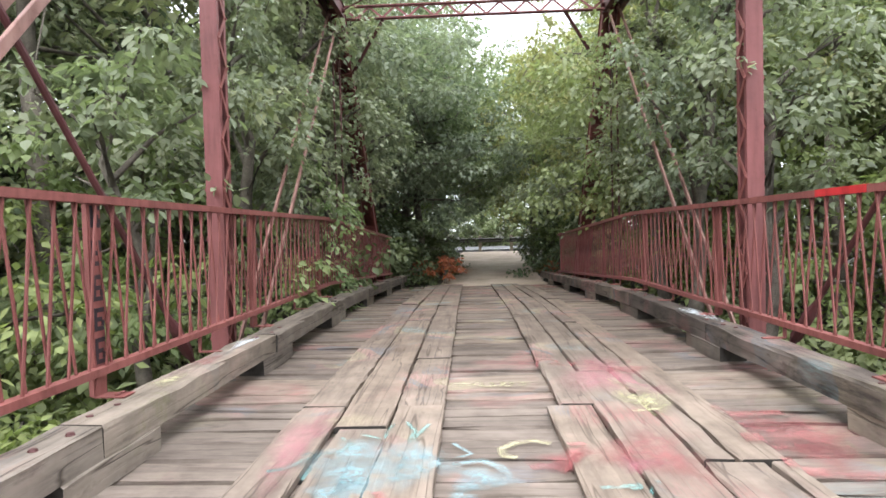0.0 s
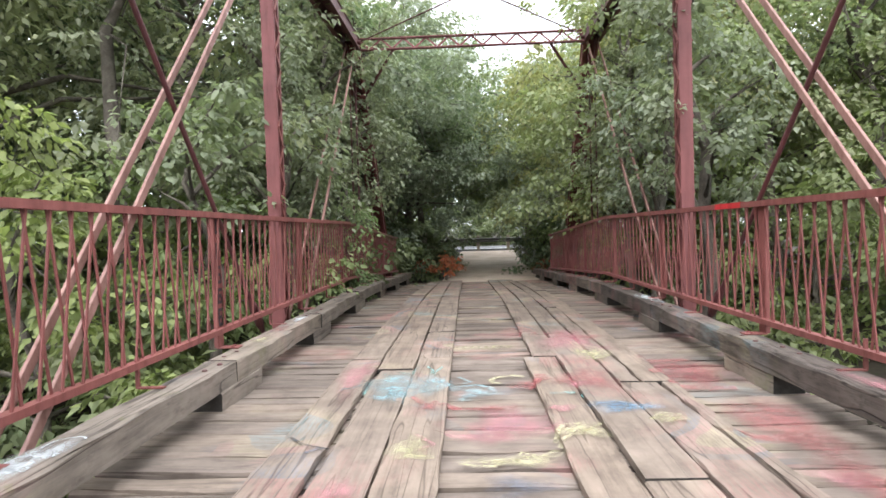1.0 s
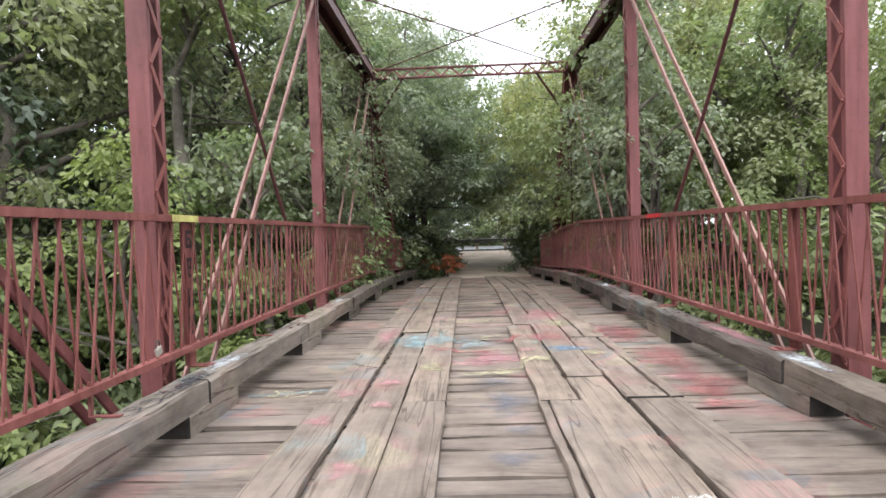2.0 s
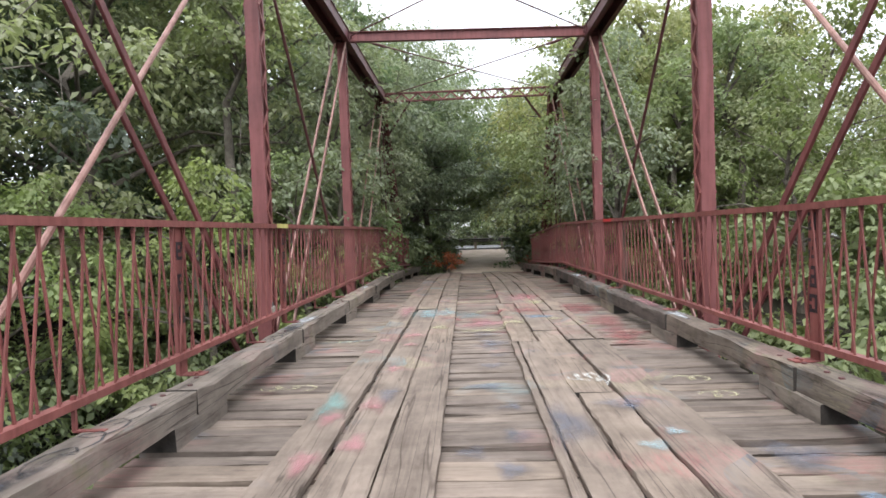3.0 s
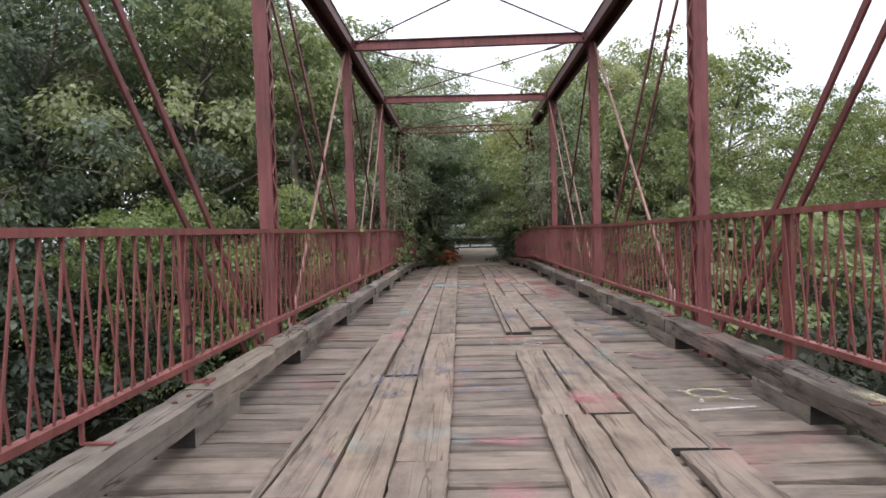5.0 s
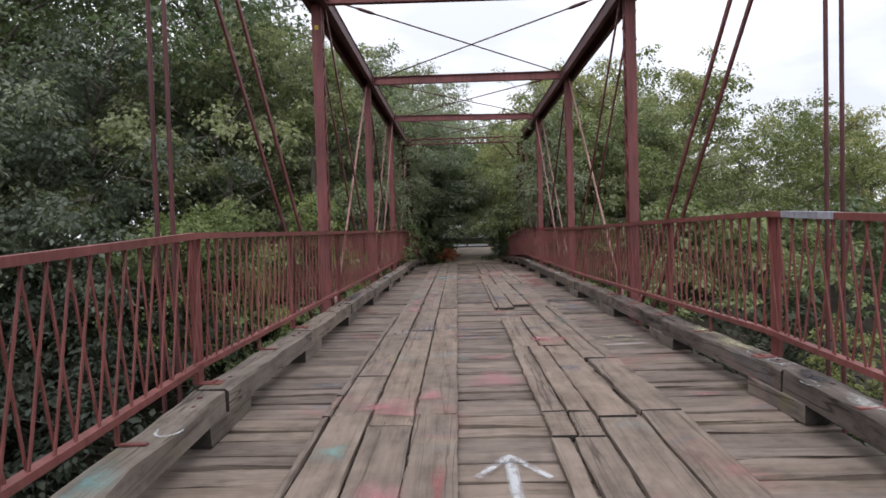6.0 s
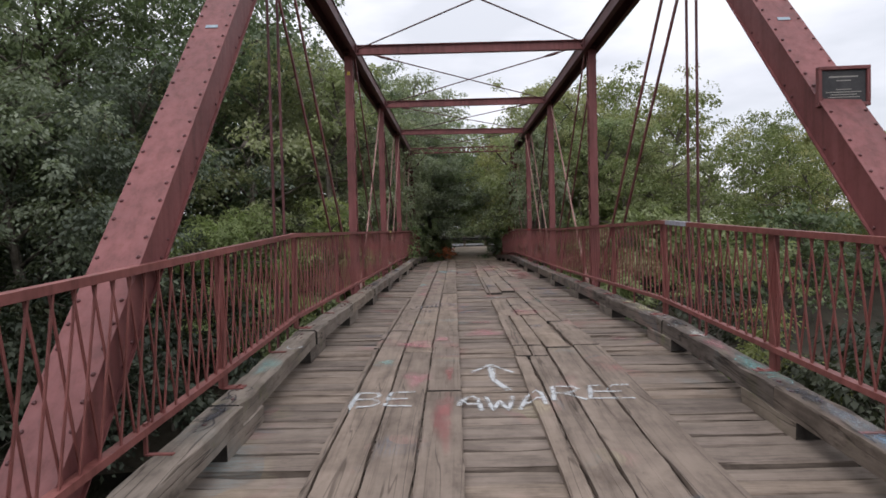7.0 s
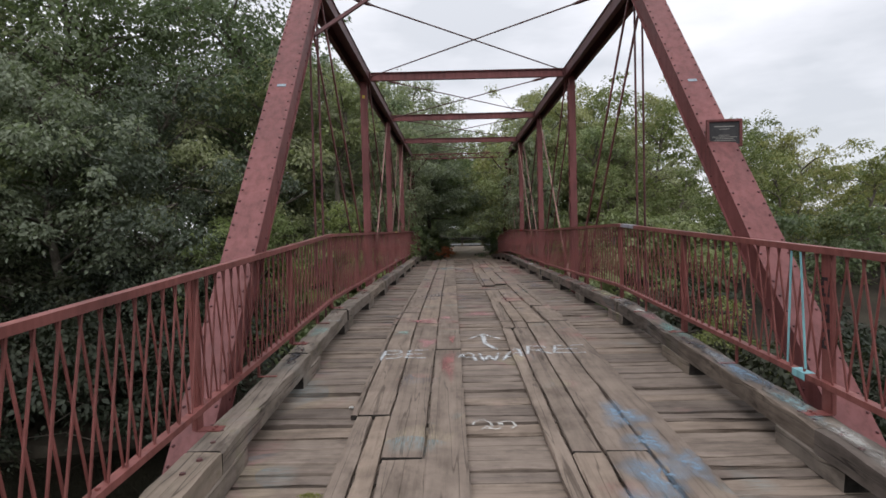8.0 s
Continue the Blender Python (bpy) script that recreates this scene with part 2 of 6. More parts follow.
LEAF_OLIVE = leaf_mat("olive_green_leaf", (0.085, 0.106, 0.046), (0.250, 0.272, 0.126), 0.44)
LEAF_RED = leaf_mat("reddish_dry_leaf", (0.212, 0.058, 0.036), (0.381, 0.156, 0.091), 0.38)
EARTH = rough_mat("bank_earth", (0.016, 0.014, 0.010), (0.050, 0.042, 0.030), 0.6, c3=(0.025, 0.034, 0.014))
PATH_DIRT = rough_mat("pale_dirt_path", (0.25, 0.195, 0.150), (0.40, 0.325, 0.265), 0.8, c3=(0.30, 0.27, 0.17))
ASPHALT = rough_mat("grey_asphalt", (0.10, 0.10, 0.10), (0.15, 0.15, 0.148), 1.2, bump=0.3, dist=0.006)
STEEL = rough_mat("weathered_guardrail_steel", (0.035, 0.033, 0.030), (0.08, 0.075, 0.068), 2.0, rough=0.45, bump=0.1, dist=0.002)
POST_WOOD = rough_mat("guard_post_wood", (0.16, 0.13, 0.10), (0.27, 0.23, 0.18), 4.0)
WHITE_PAINT = rough_mat("white_road_line", (0.6, 0.6, 0.58), (0.75, 0.75, 0.72), 3.0)
BRONZE = rough_mat("dark_plaque_plate", (0.030, 0.030, 0.032), (0.055, 0.054, 0.055), 5.0, rough=0.5, bump=0.2, dist=0.002)
PALE = rough_mat("pale_raised_lettering", (0.22, 0.21, 0.19), (0.32, 0.31, 0.28), 20.0, rough=0.5, bump=0.1, dist=0.001)

WATER, _n, _l, _b, _o = mat_new("murky_river_water")
_geo = _n.new("ShaderNodeNewGeometry")
_wn = noise_node(_n, _l, _geo.outputs["Position"], 1.6, 4.0, 0.55)
_b.inputs["Base Color"].default_value = (0.007, 0.0065, 0.0045, 1)
_b.inputs["IOR"].default_value = 1.33
_b.inputs["Roughness"].default_value = 0.06
bump_node(_n, _l, _wn.outputs["Fac"], 0.12, 0.05, _b)


# ---------------------------------------------------------------- builders
def link_mesh(name, bm, material):
    me = bpy.data.meshes.new(name)
    bm.to_mesh(me)
    bm.free()
    me.materials.append(material)
    return new(name, me)


def under(ob, parent):
    ob.parent = parent
    root = Vector(parent.location) if parent.type == "EMPTY" else Vector((0, 0, 0))
    ob.location = Vector(ob.location) - root
    return ob


def part(name, bm, material, parent, label=""):
    """One mesh in world coordinates, hung under a thing (an Empty) or under one of its parts."""
    ob = under(link_mesh(name, bm, material), parent)
    return tagged(ob, label)


def thing(name, at, label, category, group="", kind=""):
    ob = new(name)
    ob.empty_display_size = 0.2
    ob.location = at
    return tagged(ob, label, category, group, kind)


def box(bm, lo, hi, bevel=0.0, m=None):
    """A box between two corners, with chamfered edges."""
    lo, hi = Vector(lo), Vector(hi)
    made = bmesh.ops.create_cube(bm, size=1.0)["verts"]
    bmesh.ops.scale(bm, vec=hi - lo, verts=made)
    bmesh.ops.translate(bm, vec=(hi + lo) / 2, verts=made)
    if bevel:
        edges = list({e for v in made for e in v.link_edges})
        made = bmesh.ops.bevel(bm, geom=edges, offset=bevel, segments=1, affect="EDGES")["verts"]
    if m is not None:
        bmesh.ops.transform(bm, matrix=m, verts=list(made))
    return made


def between(a, b, up=(1, 0, 0)):
    """A frame at a whose z axis runs to b and whose x axis lies near up; and the length."""
    a, b = Vector(a), Vector(b)
    z = (b - a).normalized()
    x = (Vector(up) - z * Vector(up).dot(z)).normalized()
    y = z.cross(x)
    return Matrix(((x.x, y.x, z.x, a.x), (x.y, y.y, z.y, a.y), (x.z, y.z, z.z, a.z), (0, 0, 0, 1))), (b - a).length


def beam(bm, a, b, sx, sy, bevel=0.0, up=(1, 0, 0), ox=0.0, oy=0.0):
    m, length = between(a, b, up)
    return box(bm, (ox - sx / 2, oy - sy / 2, 0), (ox + sx / 2, oy + sy / 2, length), bevel, m)


def sweep(bm, pts, prof):
    """One bent member: a closed outline (across, up) carried along points."""
    rows = [[bm.verts.new(Vector(p) + Vector((u, 0, v))) for u, v in prof] for p in pts]
    n = len(prof)
    for a, b in zip(rows, rows[1:]):
        for k in range(n):
            bm.faces.new((a[k], a[(k + 1) % n], b[(k + 1) % n], b[k]))
    bm.faces.new(rows[0][::-1])
    bm.faces.new(rows[-1])
    bmesh.ops.recalc_face_normals(bm, faces=bm.faces)


def rod(bm, a, b, r, sides=8, r2=None):
    m, length = between(a, b, (0.31, 0.83, 0.2))
    made = bmesh.ops.create_cone(bm, cap_ends=True, segments=sides, radius1=r, radius2=r if r2 is None else r2, depth=length)["verts"]
    bmesh.ops.transform(bm, matrix=m @ Matrix.Translation((0, 0, length / 2)), verts=made)


# ---------------------------------------------------------------- plan of the bridge
NODES = [-14.64, -9.58, -4.11, 1.42, 6.85, 12.32, 17.40]   # panel points along the bridge
SKEW = [0.0, 0.11, 0.04, 0.0, 0.17, 0.12, 0.0]            # the trusses stand slightly out of step
TX, TOP, LOW = 2.57, 5.39, -0.55  # truss planes, top and bottom chord
DECK0, DECK1 = -25.5, 18.4        # deck ends
RAILX = {-1: -2.43, 1: 2.36}      # railing planes


def node(i, side):
    return NODES[i] + side * SKEW[i]


def half(y):
    """Half the roadway between the kerbs, a little wider over the middle panels."""
    return float(np.interp(y, (-16, -10, -5, -2, 4, 18), (2.11, 2.16, 2.16, 2.12, 2.07, 2.05)))


def zd(y):
    """The deck's height: level over the middle panels, falling towards both ends."""
    if y < -9.5:
        return -0.050 * (-9.5 - y)
    if y > 10.5:
        return -0.042 * (y - 10.5)
    return 0.0


# ---------------------------------------------------------------- ground, river, road
def river_y(x):
    bend = min(max((x - 1.5) / 5.0, 0), 1)
    return -10.5 + 0.22 * x + 1.2 * math.sin(x * 0.09) - 9.5 * bend * bend * (3 - 2 * bend)


def ground_z(x, y):
    d = y - river_y(x)
    if d > 0:
        s = min(max((d - 7.5) / 17.0, 0), 1)
    else:
        s = min(max((-d - 9.0) / 9.0, 0), 1)
    s = s * s * (3 - 2 * s)
    z = -6.4 + s * 5.95
    if y > 26:
        z += min((y - 26) / 9.0, 1.0) * 0.38
    bump = noise.noise((x * 0.23, y * 0.23, 0.3)) * 0.30 + noise.noise((x * 0.9, y * 0.9, 1.3)) * 0.08
    flat = 1.0
    if y > 18 and abs(x - 0.5) < 4:
        flat = 0.15
    if y > 33:
        flat = 0.05
    return z + bump * flat


def build_ground():
    bm = bmesh.new()
    xs = [-1500, -700, -300, -150, -90] + [-60 + 1.5 * i for i in range(81)] + [90, 150, 300, 700, 1500]
    ys = [-1500, -700, -300, -150, -80] + [-50 + 1.5 * i for i in range(78)] + [90, 150, 300, 700, 1500]
    grid = [[bm.verts.new((x, y, ground_z(max(-70, min(70, x)), y))) for x in xs] for y in ys]
    for j in range(len(ys) - 1):
        for i in range(len(xs) - 1):
            f = bm.faces.new((grid[j][i], grid[j][i + 1], grid[j + 1][i + 1], grid[j + 1][i]))
            f.smooth = True
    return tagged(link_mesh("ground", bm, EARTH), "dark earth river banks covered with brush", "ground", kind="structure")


build_ground()
bm = bmesh.new()
box(bm, (-75, -42, -7.5), (75, 18, -5.0))
tagged(link_mesh("water", bm, WATER), "murky brown-green river under the bridge", "water", kind="structure")


def strip(name, pts, width, lift, material, label, category, slope=0.0):
    """A ribbon of ground along points in plan, draped a little above the ground."""
    bm = bmesh.new()
    rows = []
    for i, (x, y) in enumerate(pts):
        a, b = pts[max(i - 1, 0)], pts[min(i + 1, len(pts) - 1)]
        d = Vector((b[0] - a[0], b[1] - a[1])).normalized()
        n = Vector((-d.y, d.x))
        row = []
        for k in range(-4, 5):
            w = width * k / 8 * (1 + 0.10 * noise.noise((i * 0.7, k * 0.0 + (9 if k > 0 else 3), 5.0)))
            px, py = x + n.x * w, y + n.y * w
            base = -0.36 + (py - 18) * 0.013
            row.append(bm.verts.new((px, py, max(base + 0.03 * noise.noise((px, py, 2.0)), ground_z(px, py) + lift))))
        rows.append(row)
    for r0, r1 in zip(rows, rows[1:]):
        for k in range(8):
            bm.faces.new((r0[k], r0[k + 1], r1[k + 1], r1[k])).smooth = True
    return tagged(link_mesh(name, bm, material), label, category, kind="structure")


strip("path", [(0.5 + 0.02 * i, 18.3 + 0.7 * i) for i in range(28)], 3.2, 0.06, PATH_DIRT, "pale dry dirt path leading off the bridge", "path")
bm = bmesh.new()
box(bm, (-60, 38.6, -0.6), (60, 45.6, 0.06))
tagged(link_mesh("road", bm, ASPHALT), "grey asphalt road beyond the end of the bridge", "road", kind="structure")
bm = bmesh.new()
box(bm, (-60, 38.95, 0.0), (60, 39.1, 0.066))
tagged(link_mesh("road_line", bm, WHITE_PAINT), "white painted edge line on the asphalt road", "road line", kind="structure")


def guardrail():
    g = thing("guardrail", (0.5, 37.2, -0.1), "dark weathered steel guardrail on wooden posts beside the road", "guardrail")
    for i in range(14):
        x = -12.6 + 1.87 * i
        bm = bmesh.new()
        box(bm, (x - 0.09, 37.25, -0.4), (x + 0.09, 37.45, 0.94), 0.012)
        part("guard_post", bm, POST_WOOD, g, "weathered wooden post")
    bm = bmesh.new()
    prof = [(0.0, 0.53), (-0.05, 0.56), (-0.05, 0.60), (0.0, 0.64), (0.0, 0.68), (-0.05, 0.72), (-0.05, 0.76), (0.0, 0.79)]
    rows = [[bm.verts.new((x, 37.24 + p[0] + t, p[1])) for p in prof] for x in (-13.5, 13.5) for t in (0.0, -0.012)]
    for k in range(len(prof) - 1):
        bm.faces.new((rows[0][k], rows[0][k + 1], rows[2][k + 1], rows[2][k]))
        bm.faces.new((rows[1][k], rows[3][k], rows[3][k + 1], rows[1][k + 1]))
    for k in (0, len(prof) - 1):
        bm.faces.new((rows[0][k], rows[2][k], rows[3][k], rows[1][k]))
    part("rail", bm, STEEL, g, "corrugated dark weathered rail")


guardrail()


# ---------------------------------------------------------------- trusses
def laced_post(name, parent, x, y, z0, z1, side):
    """Two channels joined by zigzag lacing on the faces along the roadway."""
    for s in (-1, 1):
        bm = bmesh.new()
        prof = [(-0.08, 0), (-0.08, -s * 0.05), (-0.07, -s * 0.05), (-0.07, -s * 0.012), (0.07, -s * 0.012), (0.07, -s * 0.05), (0.08, -s * 0.05), (0.08, 0)]
        rows = [[bm.verts.new((x + u, y + s * 0.105 + v, z)) for u, v in prof] for z in (z0, z1)]
        for k in range(8):
            bm.faces.new((rows[0][k], rows[0][(k + 1) % 8], rows[1][(k + 1) % 8], rows[1][k]))
        bm.faces.new(rows[0])
        bm.faces.new(rows[1])
        bmesh.ops.recalc_face_normals(bm, faces=bm.faces)
        post = part(name, bm, IRON, parent, "red painted channel of a laced post")
    step = 0.235
    n = int((z1 - z0 - 0.3) / step)
    for face in (-1, 1):
        bm = bmesh.new()
        fx = x + face * 0.084
        for i in range(n):
            za = z0 + 0.15 + i * step
            s = 1 if i % 2 else -1
            beam(bm, (fx, y - s * 0.085, za), (fx, y + s * 0.085, za + step), 0.007, 0.042)
        for i in range(n + 1):
            za = z0 + 0.15 + i * step
            s = 1 if i % 2 else -1
            made = bmesh.ops.create_icosphere(bm, subdivisions=1, radius=0.014)["verts"]
            bmesh.ops.translate(bm, vec=(fx + face * 0.005, y - s * 0.085, za), verts=made)
        tagged(part("lacing", bm, RAIL_RED, post, "zigzag lacing bars"), kind="stuff")
    return post


def eyebar(parent, a, b, r, material, name="diagonal_bar", turnbuckle=False, label=""):
    bm = bmesh.new()
    if name == "diagonal_bar":
        beam(bm, a, b, 0.026, 0.064, 0.004)
    else:
        rod(bm, a, b, r)
    ob = part(name, bm, material, parent, label)
    if turnbuckle:
        va, vb = Vector(a), Vector(b)
        d = (vb - va).normalized()
        bm = bmesh.new()
        p = va + d * 1.05
        rod(bm, p, p + d * 0.12, r * 1.0, 8, r * 2.3)
        rod(bm, p + d * 0.12, p + d * 0.42, r * 2.3, 8)
        rod(bm, p + d * 0.42, p + d * 0.54, r * 2.3, 8, r)
        part("turnbuckle", bm, material, ob, "sleeve nut on the rod")


def end_post(parent, x, ya, za, yb, zb, foot):
    """The sloping box post at an end of the truss, with a riveted cover plate."""
    bm = bmesh.new()
    a, b = Vector((x + foot, ya, za)), Vector((x, yb, zb))
    m, length = between(a, b, (1, 0, 0))
    flip = 1 if (m.to_3x3() @ Vector((0, 1, 0))).z > 0 else -1
    for s in (-1, 1):
        box(bm, (s * 0.135 - 0.008, -0.13, 0), (s * 0.135 + 0.008, 0.13, length), 0.0, m)
        box(bm, (s * 0.135 - 0.03, -flip * 0.13 - 0.006, 0), (s * 0.135 + 0.03, -flip * 0.13 + 0.006, length), 0.0, m)
    box(bm, (-0.165, flip * 0.13, 0), (0.165, flip * 0.142, length), 0.003, m) if flip > 0 else box(bm, (-0.165, -0.142, 0), (0.165, -0.13, length), 0.003, m)
    for k in range(1, 6):
        zt = length * k / 6
        box(bm, (-0.135, -flip * 0.136 - 0.006, zt - 0.15), (0.135, -flip * 0.136 + 0.006, zt + 0.15), 0.0, m)
    post = part("end_post", bm, IRON, parent, "sloping riveted box end post")
    bm = bmesh.new()
    n = int(length / 0.165)
    for i in range(n):
        for s in (-1, 1):
            made = bmesh.ops.create_icosphere(bm, subdivisions=1, radius=0.016)["verts"]
            bmesh.ops.transform(bm, matrix=m @ Matrix.Translation((s * 0.135, flip * 0.142, 0.1 + i * 0.165)), verts=made)
            if i % 5 < 2:
                made = bmesh.ops.create_icosphere(bm, subdivisions=1, radius=0.015)["verts"]
                bmesh.ops.transform(bm, matrix=m @ Matrix.Translation((s * 0.143, -flip * 0.09, 0.1 + i * 0.165)), verts=made)
    tagged(part("rivet_row", bm, CHORD, post, "rows of domed rivets"), kind="stuff")
    return m, length, flip


FOOT = {-1: 0.05, 1: 0.15}   # how far the end posts spread at the foot


def truss(side):
    x = side * TX
    t = thing("truss", (x, 1.4, LOW), "red painted iron through truss standing beside the plank deck", "truss", "pair of bridge trusses")
    for i0, i1 in ((0, 1), (6, 5)):
        end_post(t, x, NODES[i0], LOW, node(i1, side) - (0.07 if i0 == 0 else -0.07), TOP, side * FOOT[side])
    # top chord: two channels and a cover plate
    bm = bmesh.new()
    ya, yb = node(1, side) - 0.12, node(5, side) + 0.12
    for s in (-1, 1):
        box(bm, (x + s * 0.135 - 0.008, ya, TOP - 0.13), (x + s * 0.135 + 0.008, yb, TOP + 0.12))
        box(bm, (x + s * 0.135 - 0.045, ya, TOP - 0.142), (x + s * 0.135 + 0.045, yb, TOP - 0.13))
    box(bm, (x - 0.165, ya, TOP + 0.12), (x + 0.165, yb, TOP + 0.132), 0.003)
    part("top_chord", bm, CHORD, t, "dark red box top chord")
    for i in (2, 3, 4):
        laced_post("vertical_post", t, x, node(i, side), LOW, TOP - 0.14, side)
    for i in (1, 5):
        for dx in (-0.06, 0.06):
            eyebar(t, (x + dx, node(i, side), LOW), (x + dx, node(i, side), TOP), 0.017, CHORD, "hip_hanger")
    # tone follows slope: undersides in view take darker paint, their shade painted in
    for a, b in ((1, 2), (2, 3), (5, 4), (4, 3)):
        for dx in (-0.105, 0.105):
            eyebar(t, (x + dx, node(b, side), LOW), (x + dx, node(a, side), TOP), 0.019, IRON if a < 3 else ROD)
    # counters too: CHORD red stands for the shaded underside
    for top_i, low_i in ((3, 2), (3, 4)):
        eyebar(t, (x, node(low_i, side), LOW), (x, node(top_i, side), TOP), 0.022, ROD if low_i < 3 else CHORD, "counter_rod", True)
    for i in range(6):
        for dx in (-0.07, 0.07):
            bm = bmesh.new()
            beam(bm, (x + dx, node(i, side), LOW), (x + dx, node(i + 1, side), LOW), 0.02, 0.09)
            part("bottom_chord_bar", bm, CHORD, t)
    for i in range(1, 6):
        bm = bmesh.new()
        rod(bm, (x - 0.21, node(i, side), TOP), (x + 0.21, node(i, side), TOP), 0.045, 10)
        part("pin", bm, CHORD, t)
    return t


truss(-1)
truss(1)


def top_strut(y, skew):
    s = thing("top_strut", (0, y, TOP), "plain red iron strut spanning between the top chords", "strut", "overhead struts")
    w = TX - 0.16
    turn = Matrix.Translation((0, y, 0)) @ Euler((0, 0, math.atan2(skew, TX))).to_matrix().to_4x4()
    bm = bmesh.new()
    box(bm, (-w, -0.006, TOP - 0.10), (w, 0.006, TOP + 0.08), 0, turn)
    part("web", bm, IRON, s)
    for z in (TOP - 0.105, TOP + 0.085):
        bm = bmesh.new()
        box(bm, (-w, -0.055, z - 0.006), (w, 0.055, z + 0.006), 0, turn)
        part("flange", bm, IRON, s)
    for sx in (-1, 1):
        bm = bmesh.new()
        box(bm, (sx * w - 0.02, -0.075, TOP - 0.12), (sx * w + 0.02, 0.075, TOP + 0.10), 0.004, turn)
        part("end_plate", bm, CHORD, s)


for i in (2, 3, 4):
    top_strut(NODES[i], SKEW[i])


def portal(y, away, braced):
    p = thing("portal_strut", (0, y, TOP), "red laced portal strut with knee braces between the end posts", "portal", "portal struts")
    w = TX - 0.14
    for z in (TOP + 0.10, TOP - 0.13):
        bm = bmesh.new()
        box(bm, (-w, y - 0.05, z - 0.006), (w, y + 0.05, z + 0.006))
        box(bm, (-w, y - 0.006, z - 0.028), (w, y + 0.006, z + 0.028))
        part("strut_angle", bm, IRON, p)
    n = 20
    for i in range(n):
        bm = bmesh.new()
        xa, xb = -w + 2 * w * i / n, -w + 2 * w * (i + 1) / n
        za, zb = (TOP - 0.12, TOP + 0.09) if i % 2 else (TOP + 0.09, TOP - 0.12)
        beam(bm, (xa, y, za), (xb, y, zb), 0.04, 0.008, up=(0, 0, 1))
        part("lacing_bar", bm, IRON, p)
    for s in braced:
        bm = bmesh.new()
        beam(bm, (s * (w - 0.75), y, TOP - 0.14), (s * w, y + away * 0.75, TOP - 0.95), 0.05, 0.05, up=(0, 1, 0))
        part("knee_brace", bm, CHORD, p)


portal(NODES[1], -1, (-1,))
portal(NODES[5], 1, (-1, 1))


def sway_rods(i0):
    y0, y1 = NODES[i0], NODES[i0 + 1]
    s = thing("lateral_rods", (0, (y0 + y1) / 2, TOP), "pair of thin crossed iron rods between the top chords", "cross brace", "overhead cross braces")
    w = TX - 0.22
    for d in (-1, 1):
        a, b = Vector((-w * d, y0 - SKEW[i0] * d + 0.12, TOP + 0.0)), Vector((w * d, y1 + SKEW[i0 + 1] * d - 0.12, TOP + 0.02 * d))
        bm = bmesh.new()
        rod(bm, a, b, 0.014)
        r = part("rod", bm, DARK_ROD, s)
        u = (b - a).normalized()
        bm = bmesh.new()
        rod(bm, a + u * 0.5, a + u * 0.62, 0.014, 8, 0.03)
        rod(bm, a + u * 0.62, a + u * 0.85, 0.03, 8)
        rod(bm, a + u * 0.85, a + u * 0.97, 0.03, 8, 0.014)
        part("turnbuckle", bm, DARK_ROD, r)


for i in range(1, 5):
    sway_rods(i)


def plaque():
    """A small framed plate on the end post of the right truss."""
    y, z = -11.98, 2.70
    p = thing("plaque", (2.735, y, z - 0.16), "dark memorial plaque in a red metal frame on the sloping post", "plaque")
    m = pose(2.675, y - 0.26, z - 0.115, 0, 0, -3)
    w, h = 0.198, 0.158
    for lo, hi in (((-w, 0, h - 0.03), (w, 0.05, h)), ((-w, 0, -h), (w, 0.05, -h + 0.03)), ((-w, 0, -h + 0.03), (-w + 0.028, 0.05, h - 0.03)), ((w - 0.028, 0, -h + 0.03), (w, 0.05, h - 0.03))):
        bm = bmesh.new()
        box(bm, lo, hi, 0.004, m)
        part("frame_bar", bm, IRON, p, "red frame bar")
    bm = bmesh.new()
    box(bm, (-w + 0.03, 0.018, -h + 0.032), (w - 0.03, 0.05, h - 0.032), 0, m)
    part("plate", bm, BRONZE, p, "dark plate with small worn lettering")
    for zz, ww, tt in ((0.075, 0.11, 0.010), (0.045, 0.055, 0.007), (-0.025, 0.06, 0.005), (-0.045, 0.135, 0.006), (-0.065, 0.10, 0.006), (-0.085, 0.12, 0.006)):
        bm = bmesh.new()
        box(bm, (-ww, 0.0155, zz - tt / 2), (ww, 0.019, zz + tt / 2), 0, m)
        part("text_bar", bm, PALE, p)
    bm = bmesh.new()
    for zz in (-0.08, 0.08):
        box(bm, (-0.10, 0.05, zz - 0.02), (0.10, 0.34, zz + 0.02), 0.0, m)
    part("bracket", bm, CHORD, p)


plaque()


# ---------------------------------------------------------------- floor beams and stringers under the deck
for y in NODES[1:6]:
    bm = bmesh.new()
    box(bm, (-2.75, y - 0.10, -0.72), (2.75, y + 0.10, -0.32), 0.01)
    tagged(link_mesh("floor_beam", bm, CHORD), "dark red iron floor beam under the deck", "beam", "floor beams")
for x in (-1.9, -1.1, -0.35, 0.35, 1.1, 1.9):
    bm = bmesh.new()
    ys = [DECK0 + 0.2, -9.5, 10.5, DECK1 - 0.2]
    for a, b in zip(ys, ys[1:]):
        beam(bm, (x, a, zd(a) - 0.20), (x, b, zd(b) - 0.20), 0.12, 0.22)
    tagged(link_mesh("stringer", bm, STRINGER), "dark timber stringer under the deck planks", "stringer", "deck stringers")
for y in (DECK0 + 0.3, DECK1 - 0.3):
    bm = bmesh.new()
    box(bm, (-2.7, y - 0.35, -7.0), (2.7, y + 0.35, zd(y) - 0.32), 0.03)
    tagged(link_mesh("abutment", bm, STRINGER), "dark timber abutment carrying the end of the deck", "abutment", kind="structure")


# ---------------------------------------------------------------- kerbs
PITCH = 2.72
